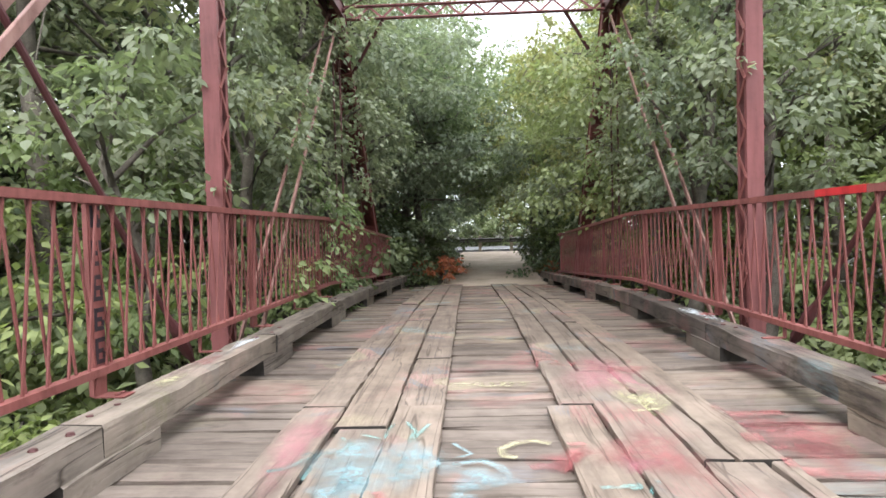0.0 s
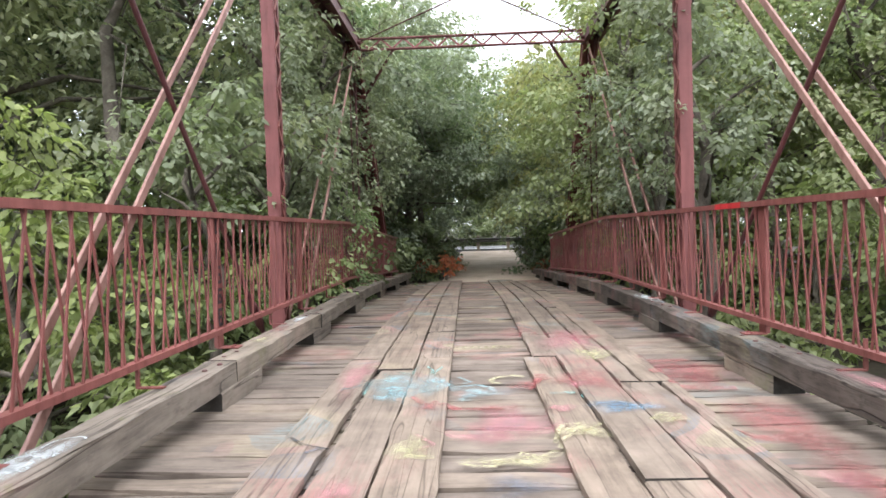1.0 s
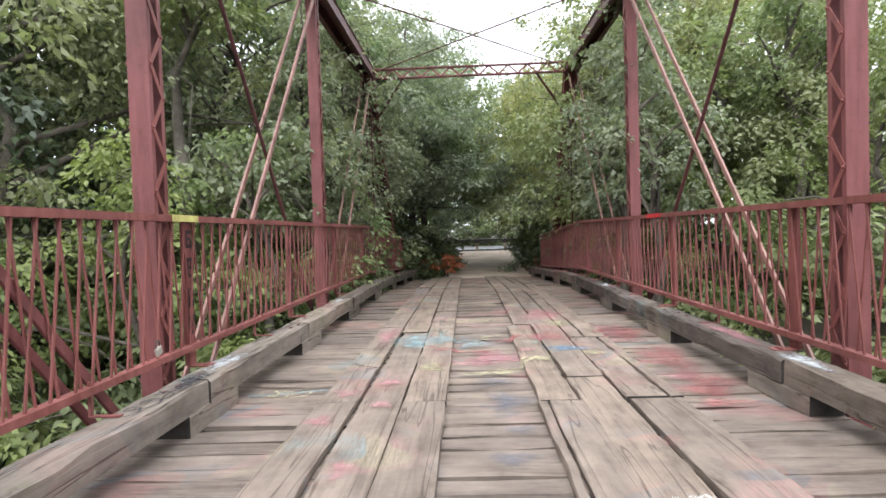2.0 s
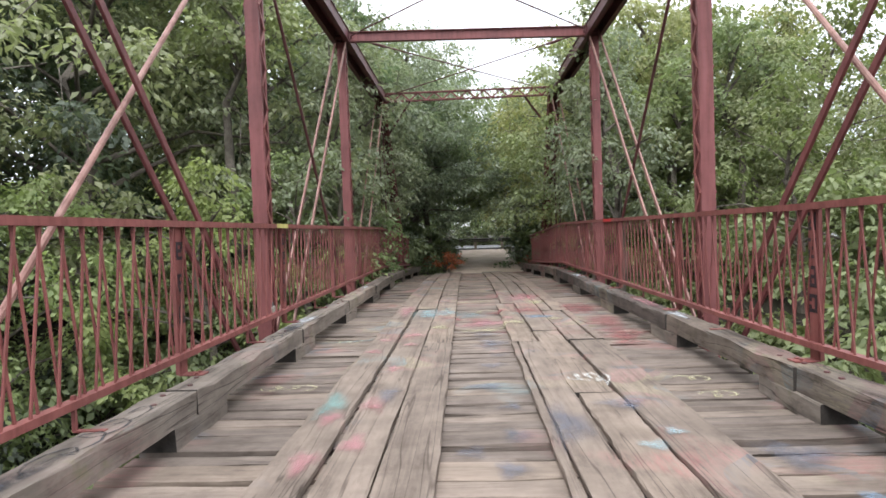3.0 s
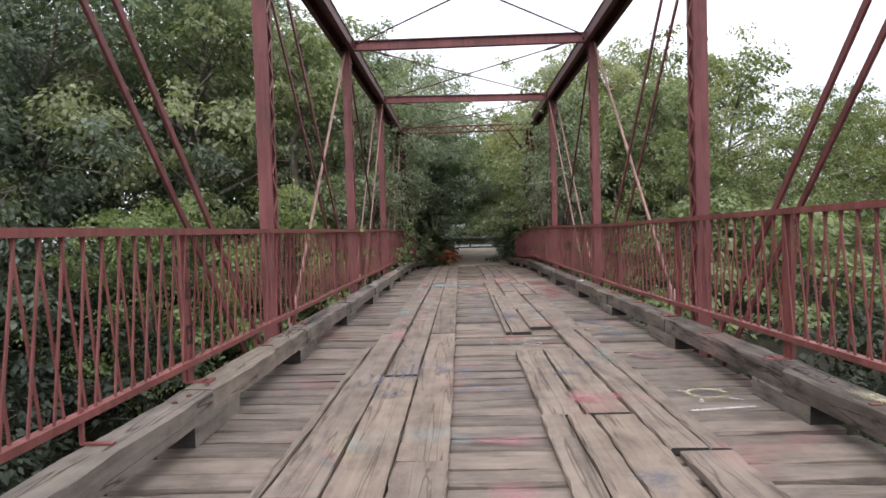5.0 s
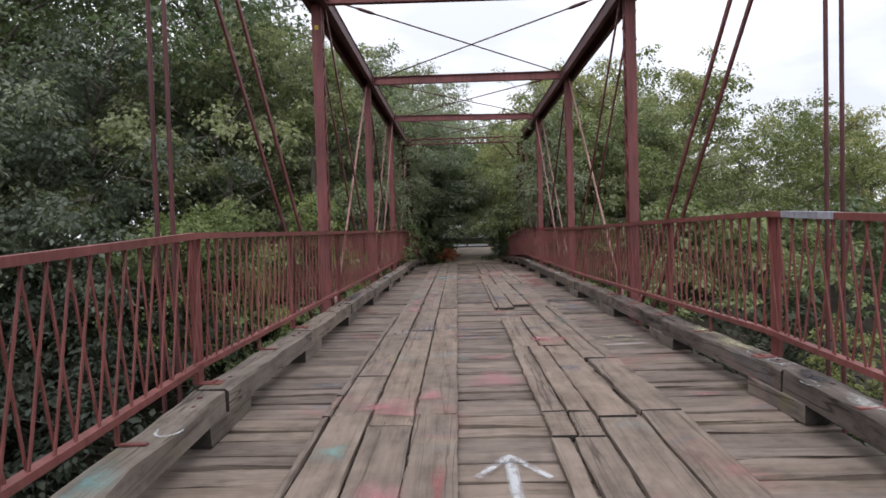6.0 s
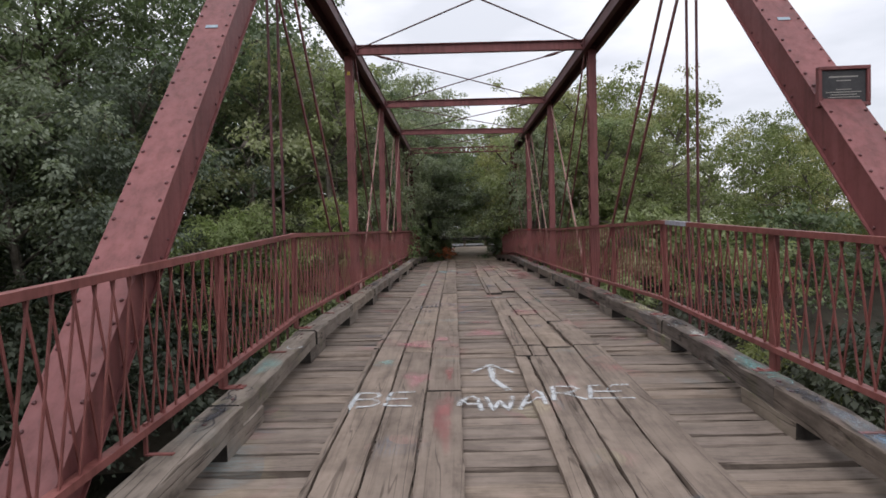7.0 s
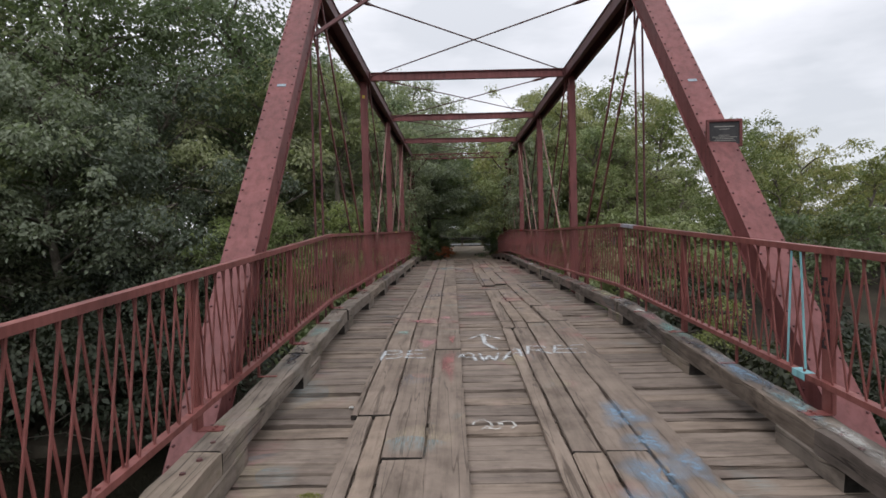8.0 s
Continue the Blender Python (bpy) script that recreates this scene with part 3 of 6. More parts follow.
K0 = -12.47 - 5 * PITCH


def timber_mesh(name, length, w, h, seed, segs=6, wear=0.008, round_off=0.07):
    """A squared timber along local x, its arrises worn and slightly uneven; origin at the middle of its underside."""
    rnd = random.Random(seed)
    bm = bmesh.new()
    rows = []
    c = min(w, h) * round_off
    for i in range(segs + 1):
        x = -length / 2 + length * i / segs
        j = [rnd.uniform(-wear, wear) for _ in range(6)]
        prof = [(-w / 2 + j[0] * 0.4, 0), (w / 2 + j[1] * 0.4, 0), (w / 2 + j[1], h - c + j[2]), (w / 2 - c + j[3], h + j[4] * 0.5), (-w / 2 + c + j[3], h + j[5] * 0.5), (-w / 2 + j[0], h - c + j[2])]
        xo = rnd.uniform(-0.3, 0.3) * wear if i in (0, segs) else 0
        rows.append([bm.verts.new((x + xo, a, b)) for a, b in prof])
    for r0, r1 in zip(rows, rows[1:]):
        for k in range(6):
            bm.faces.new((r0[k], r0[(k + 1) % 6], r1[(k + 1) % 6], r1[k]))
    for cap in (rows[0][::-1], rows[-1]):
        bm.faces.new(cap).material_index = 1
    bmesh.ops.recalc_face_normals(bm, faces=bm.faces)
    me = bpy.data.meshes.new(name)
    bm.to_mesh(me)
    bm.free()
    return me


kerb_meshes = []
for s in range(8):
    me = timber_mesh("kerb_beam", PITCH - 0.004, 0.25, 0.175, 40 + s, 10, 0.014)
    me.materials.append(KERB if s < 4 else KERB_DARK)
    me.materials.append(END_GRAIN)
    kerb_meshes.append(me)
bm = bmesh.new()
bmesh.ops.create_cone(bm, cap_ends=True, segments=8, radius1=0.024, radius2=0.018, depth=0.016)
bolt_mesh = bpy.data.meshes.new("bolt")
bm.to_mesh(bolt_mesh)
bm.free()
bolt_mesh.materials.append(DARK_ROD)
block_meshes = []
for s in range(3):
    me = timber_mesh("kerb_block", 0.86, 0.24, 0.148, 50 + s, 3, 0.01)
    me.materials.append(KERB)
    me.materials.append(END_GRAIN)
    block_meshes.append(me)
for side in (-1, 1):
    for k in range(17):
        y = K0 + k * PITCH - (0.22 if side < 0 else 0.0)
        if y + 0.3 < DECK0 or y + PITCH > DECK1 + 2:
            continue
        cx = side * (half(y) + 0.125)
        yb = y + 0.43
        slope = math.atan2(zd(yb + 0.3) - zd(yb - 0.3), 0.6)
        ob = new("kerb_block", block_meshes[(k + side) % 3])
        ob.matrix_world = Matrix.Translation((cx, yb, zd(yb) + 0.0)) @ Euler((0, 0, radians(90 + random.uniform(-1, 1)))).to_matrix().to_4x4() @ Euler((0, -slope, 0)).to_matrix().to_4x4()
        tagged(ob, "grey weathered timber block under the kerb beam", "block", "kerb blocks")
        ym = y + 0.33 + PITCH / 2
        slope = math.atan2(zd(ym + 1.2) - zd(ym - 1.2), 2.4)
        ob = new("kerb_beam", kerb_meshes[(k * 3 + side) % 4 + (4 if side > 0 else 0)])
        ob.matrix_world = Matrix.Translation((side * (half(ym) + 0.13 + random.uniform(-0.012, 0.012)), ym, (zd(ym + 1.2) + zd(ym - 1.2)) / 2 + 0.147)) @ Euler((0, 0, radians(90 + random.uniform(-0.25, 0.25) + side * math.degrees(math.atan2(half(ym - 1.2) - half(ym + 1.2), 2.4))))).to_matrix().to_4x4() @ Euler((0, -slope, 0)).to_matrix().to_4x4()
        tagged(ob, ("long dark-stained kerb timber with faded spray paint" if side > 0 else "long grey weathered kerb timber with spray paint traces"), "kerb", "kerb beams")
        for bx in (-1.22, -1.0, 0.98, 1.2):
            nut = new("bolt", bolt_mesh)
            nut.parent = ob
            nut.matrix_basis = Matrix.Translation((bx + random.uniform(-0.04, 0.04), random.uniform(-0.05, 0.05), 0.176))


# ---------------------------------------------------------------- railings
RAIL_POSTS = {-1: (-20.2, -17.4, -14.68, -11.91, -9.46, -6.68, -3.70, -0.99, 1.72, 4.52, 7.18, 9.95, 12.7, 15.4, 18.1),
              1: (-20.2, -17.4, -14.60, -11.71, -8.94, -6.34, -3.83, -1.08, 1.82, 4.62, 7.38, 10.0, 12.7, 15.4, 18.1)}
RAIL_TOP = {-1: ((-20.6, 1.000), (-9.50, 1.535), (10.5, 1.535), (18.3, 1.14)), 1: ((-20.6, 1.105), (-8.86, 1.590), (-1.0, 1.495), (10.5, 1.495), (18.3, 1.10))}


def rail_z(y, side):
    """The top of a railing; it kinks over the hip of the truss."""
    return float(np.interp(y, *zip(*RAIL_TOP[side])))


def railing(side):
    r = thing("railing", (RAILX[side], 1.4, 0.3), "red painted metal railing with slender criss-cross bars along the kerb", "railing", "pair of bridge railings")

    posts = RAIL_POSTS[side]

    def rx(y):
        return RAILX[side]

    def place(y, z, off=0.0):
        return Vector((rx(y) + side * off, y, z))

    for y in posts:
        bm = bmesh.new()
        foot, top = zd(y) + 0.333, rail_z(y, side) - 0.03
        for inner, outer, y0, y1 in ((0.012, 0.020, -0.046, 0.062), (0.020, 0.050, -0.056, -0.046), (0.020, 0.050, 0.060, 0.070)):   # a channel, its web towards the deck
            xs = sorted((rx(y) + side * inner, rx(y) + side * outer))
            box(bm, (xs[0], y + y0, foot), (xs[1], y + y1, top))
        post = part("rail_post", bm, RAIL_RED, r)
        bm = bmesh.new()
        xs = sorted((rx(y) + side * 0.03, rx(y) - side * 0.16))
        box(bm, (xs[0], y - 0.052, zd(y) + 0.322), (xs[1], y + 0.066, zd(y) + 0.333), 0.002)
        for dy in (-0.02, 0.035):
            xb = rx(y) - side * 0.10
            box(bm, (xb - 0.014, y + dy - 0.014, zd(y) + 0.333), (xb + 0.014, y + dy + 0.014, zd(y) + 0.345), 0.004)
        part("base_plate", bm, RAIL_RED, post)
    for ya, yb in zip(posts, posts[1:]):
        ym = (ya + yb) / 2
        bm = bmesh.new()
        box(bm, (rx(ym) - 0.011, ym - 0.011, zd(ym) + 0.325), (rx(ym) + 0.011, ym + 0.011, zd(ym) + 0.53))
        box(bm, (rx(ym) - side * 0.09 - 0.09, ym - 0.02, zd(ym) + 0.322), (rx(ym) - side * 0.09 + 0.09, ym + 0.02, zd(ym) + 0.332))
        part("rail_leg", bm, RAIL_RED, r)
    stops = [y for y, z in RAIL_TOP[side]]
    for name, h0, hh in (("top_rail", 0.0, 0.050), ("bottom_rail", -1.03, 0.046)):
        bm = bmesh.new()
        w, t = 0.034, 0.008
        sweep(bm, [place(a, rail_z(a, side) + h0) for a in stops], [(-w, 0), (-w, -hh), (-w + t, -hh), (-w + t, -t), (w - t, -t), (w - t, -hh), (w, -hh), (w, 0)])
        part(name, bm, RAIL_RED, r)
    # slender bars leaning both ways
    apex = 0.181
    rnd = random.Random(7 + side)
    bar_mesh = {}

    def bar_bm(bm, y, lean, layer):
        y2 = y + lean
        a = place(y2, rail_z(y2, side) - 1.04, layer)
        b = place(y, rail_z(y, side) - 0.03, layer)
        m, length = between(a, b, (1, 0, 0))
        return m, length

    rest = bmesh.new()
    count = 0
    n = int((posts[-1] - posts[0]) / apex)
    for i in range(n):
        y = posts[0] + (i + 0.5) * apex
        run = 0.20 if y < -9.3 else 0.14
        for s in (-1, 1):
            lean = s * run + rnd.uniform(-0.025, 0.025)
            m, length = bar_bm(None, y, lean, 0.012 * s)
            near = -17.0 < y < 8.5
            if near and count < 290:
                key = "bar"
                if key not in bar_mesh:
                    bm = bmesh.new()
                    box(bm, (-0.005, -0.008, 0), (0.005, 0.008, 1.0))
                    me = bpy.data.meshes.new("bar")
                    bm.to_mesh(me)
                    bm.free()
                    me.materials.append(RAIL_RED)
                    bar_mesh[key] = me
                ob = new("bar", bar_mesh[key])
                ob.parent = r
                ob.matrix_basis = Matrix.Translation(-r.location) @ m @ Matrix.Diagonal((1, 1, length, 1))
                count += 1
            else:
                box(rest, (-0.005, -0.008, 0), (0.005, 0.008, length), 0.0, m)
    ob = part("lattice", rest, RAIL_RED, r, "farther slender red bars")
    tagged(ob, kind="stuff")
    return r


railing(-1)
railing(1)


# ---------------------------------------------------------------- trees
def leaf_cloud(name, centres, radii, counts, size, seed, material, oval=False, flat=0.60):
    """A crown of single folded leaves, gathered in drooping tiers round the twig ends."""
    rs = np.random.RandomState(seed)
    squash = np.array([1.05, 1.05, flat])
    tiers = 7
    d = rs.normal(size=(len(centres) * tiers, 3))
    d[:, 2] = d[:, 2] * 0.8 + 0.45
    d /= np.linalg.norm(d, axis=1)[:, None]
    own = np.repeat(np.arange(len(centres)), tiers)
    hub = centres[own] + d * (radii[own] * rs.uniform(0.35, 1.08, len(own)))[:, None] * squash
    fan_out = radii[own] * rs.uniform(0.26, 0.52, len(own))
    idx = np.repeat(np.arange(len(centres)), counts)
    n = len(idx)
    spray = idx * tiers + rs.randint(0, tiers, n)
    off = rs.normal(size=(n, 3)) * np.array([0.62, 0.62, 0.26]) * fan_out[spray][:, None]
    off[:, 2] -= 0.55 * (off[:, 0] ** 2 + off[:, 1] ** 2) / fan_out[spray]
    p = hub[spray] + off
    way = off / fan_out[spray][:, None] * np.array([1.0, 1.0, 0.5]) + d[spray] * np.array([0.5, 0.5, 0.1]) + rs.normal(size=(n, 3)) * 0.40
    way[:, 2] -= 0.45
    way /= np.linalg.norm(way, axis=1)[:, None]
    up = d[spray] * 0.35 + rs.normal(size=(n, 3)) * 0.42
    up[:, 2] += 0.95
    sidev = np.cross(way, up)
    sidev /= np.linalg.norm(sidev, axis=1)[:, None] + 1e-9
    nor = np.cross(sidev, way)
    ln = size * rs.uniform(0.6, 1.35, n)[:, None]
    wd = ln * rs.uniform(0.23, 0.36, n)[:, None]
    if oval:
        outline = ((0, 0, 0), (0.30, 0.85, 0.05), (0.66, 0.75, 0.03), (1, 0, -0.12), (0.66, -0.75, 0.03), (0.30, -0.85, 0.05))
        fan = (0, 1, 2, 0, 2, 3, 0, 3, 4, 0, 4, 5)
    else:
        outline = ((0, 0, 0), (0.42, 1, 0.07), (1, 0, -0.10), (0.42, -1, 0.07))
        fan = (0, 1, 2, 0, 2, 3)
    k, q = len(outline), len(fan)
    v = np.empty((n, k, 3))
    for i, (a, b, c) in enumerate(outline):
        v[:, i] = p + way * ln * a + sidev * wd * b + nor * ln * c
    tri = np.arange(n)[:, None] * k + np.array(fan)[None, :]
    me = bpy.data.meshes.new(name)
    me.vertices.add(n * k)
    me.vertices.foreach_set("co", v.ravel())
    me.loops.add(n * q)
    me.loops.foreach_set("vertex_index", tri.ravel().astype(np.int32))
    me.polygons.add(n * q // 3)
    me.polygons.foreach_set("loop_start", np.arange(0, n * q, 3, dtype=np.int32))
    me.update(calc_edges=True)
    me.materials.append(material)
    return me


def limb(bm, pts, r0, r1, sides=6):
    rings = []
    for i, p in enumerate(pts):
        r = r0 + (r1 - r0) * i / (len(pts) - 1)
        d = (pts[min(i + 1, len(pts) - 1)] - pts[max(i - 1, 0)]).normalized()
        u = d.orthogonal().normalized()
        w = d.cross(u)
        rings.append([bm.verts.new(p + (u * math.cos(2 * math.pi * k / sides) + w * math.sin(2 * math.pi * k / sides)) * r) for k in range(sides)])
    for a, b in zip(rings, rings[1:]):
        off = min(range(sides), key=lambda o: (a[0].co - b[o].co).length)
        for k in range(sides):
            bm.faces.new((a[k], a[(k + 1) % sides], b[(k + 1 + off) % sides], b[(k + off) % sides])).smooth = True


def tree_kind(name, label, seed, height, spread, low, n_limbs, twigs, leaves, size, material, spray=0.55, category="tree", oval=False, flat=0.62):
    """A tapered, forking trunk, limbs, and leaf sprays at the twig ends. It stands at the origin and is copied into place."""
    rnd = random.Random(seed)
    t = thing(name, (0, 0, 0), label, category)
    bm = bmesh.new()
    trunk = [Vector((0, 0, -0.6))]
    steps = 7
    for i in range(1, steps + 1):
        trunk.append(Vector((rnd.uniform(-1, 1) * 0.07 * height * i / steps, rnd.uniform(-1, 1) * 0.07 * height * i / steps, height * 0.86 * i / steps)))
    r = 0.016 * height + 0.03
    limb(bm, trunk, r, r * 0.22, 8)
    ends = []
    for k in range(n_limbs):
        f = low + (0.97 - low) * (k + rnd.random()) / n_limbs
        q = f * steps
        i = min(int(q), steps - 1)
        start = trunk[i].lerp(trunk[i + 1], q - i)
        ang = k * 2.4 + rnd.uniform(-0.5, 0.5)
        shape = math.sin(math.pi * min(1.0, 0.22 + 0.80 * (f - low) / (1 - low))) ** 0.6
        reach = spread * shape * rnd.uniform(0.65, 1.15)
        rise = height * rnd.uniform(0.04, 0.15)
        tip = start + Vector((math.cos(ang) * reach, math.sin(ang) * reach, rise))
        mid = start.lerp(tip, 0.5) + Vector((0, 0, reach * 0.12))
        limb(bm, [start, mid, tip], r * 0.34, r * 0.07, 5)
        for j in range(twigs):
            g = rnd.uniform(0.40, 1.12) if j else 1.05
            base = start.lerp(mid, g * 2) if g < 0.5 else mid.lerp(tip, g * 2 - 1)
            off = Vector((rnd.gauss(0, 1), rnd.gauss(0, 1), rnd.gauss(0, 0.8))) * (0.20 * spread * (0.5 + 0.6 * g))
            end = base + off
            limb(bm, [base, base.lerp(end, 0.5) + Vector((0, 0, 0.06)), end], r * 0.08, r * 0.03, 3)
            ends.append(end)
    ends.append(trunk[-1] + Vector((0, 0, spray * 0.3)))
    part("trunk", bm, BARK, t)
    c = np.array([tuple(e) for e in ends])
    rs = np.random.RandomState(seed)
    radii = spray * rs.uniform(0.55, 1.25, len(c))
    counts = np.maximum(4, (leaves / len(c) * (radii / radii.mean()) ** 2).astype(int))
    me = leaf_cloud("crown", c, radii, counts, size, seed + 1, material, oval, flat)
    ob = new("crown", me)
    ob.parent = t
    return t


TREES = {
    "ash": tree_kind("tree", "grey-green leafy tree with dense hanging foliage on the river bank", 11, 10.5, 3.7, 0.14, 25, 4, 22000, 0.145, LEAF_GREY, 0.80),
    "elm": tree_kind("tree", "tall mid-green tree with layered leafy crown", 12, 14.0, 4.6, 0.16, 28, 5, 25000, 0.185, LEAF_MID, 1.12),
    "maple": tree_kind("tree", "bright green broad-leaved young tree", 13, 8.0, 3.0, 0.13, 20, 4, 13500, 0.135, LEAF_BRIGHT, 0.70, flat=0.8),
    "locust": tree_kind("tree", "yellow-green open-crowned riverside tree", 14, 9.5, 3.4, 0.18, 19, 4, 14500, 0.145, LEAF_YELLOW, 0.72, flat=0.85),
    "far": tree_kind("tree", "distant mid-green tree in the riverside wood", 15, 12.0, 4.6, 0.10, 24, 4, 10000, 0.30, LEAF_MID, 1.1),
    "light": tree_kind("tree", "distant light yellow-green tree with rounded crown", 22, 10.5, 3.9, 0.10, 22, 4, 11500, 0.18, LEAF_OLIVE, 0.90, flat=0.88),
    "sapling": tree_kind("sapling", "leafy green sapling crowding the river bank", 16, 5.2, 2.0, 0.10, 15, 3, 6400, 0.12, LEAF_BRIGHT, 0.54, "sapling", flat=0.8),
    "brush": tree_kind("bush", "dense grey-green bush on the bank", 17, 3.0, 2.3, 0.02, 13, 3, 4500, 0.165, LEAF_BRUSH, 0.58, "bush"),
    "canopy": tree_kind("tree", "leaning green tree whose canopy overhangs the path", 18, 9.0, 3.6, 0.34, 18, 4, 14500, 0.14, LEAF_MID, 0.75),
    "pale": tree_kind("sapling", "slender sapling with pale drooping leaves beside the truss", 21, 4.6, 0.8, 0.66, 6, 3, 800, 0.12, LEAF_PALE, 0.30, "sapling", True),
    "thicket": tree_kind("bush", "tangled bush overhanging the river edge, darkened for tree shade", 27, 3.0, 2.4, 0.02, 13, 3, 4500, 0.16, LEAF_SHADED, 0.6, "bush"),
    "vine": tree_kind("sapling", "tall grey-green sapling growing up through the truss", 23, 7.4, 1.05, 0.34, 13, 3, 4600, 0.11, LEAF_GREY, 0.44, "sapling", flat=0.8),
    "pole": tree_kind("tree", "slender bare-stemmed tree with pale bark", 24, 11.0, 1.5, 0.72, 8, 3, 2600, 0.16, LEAF_MID, 0.5),
    "dry": tree_kind("weed", "reddish dry weed beside the dirt path", 19, 0.9, 0.45, 0.05, 9, 2, 700, 0.09, LEAF_RED, 0.16, "weed"),
}
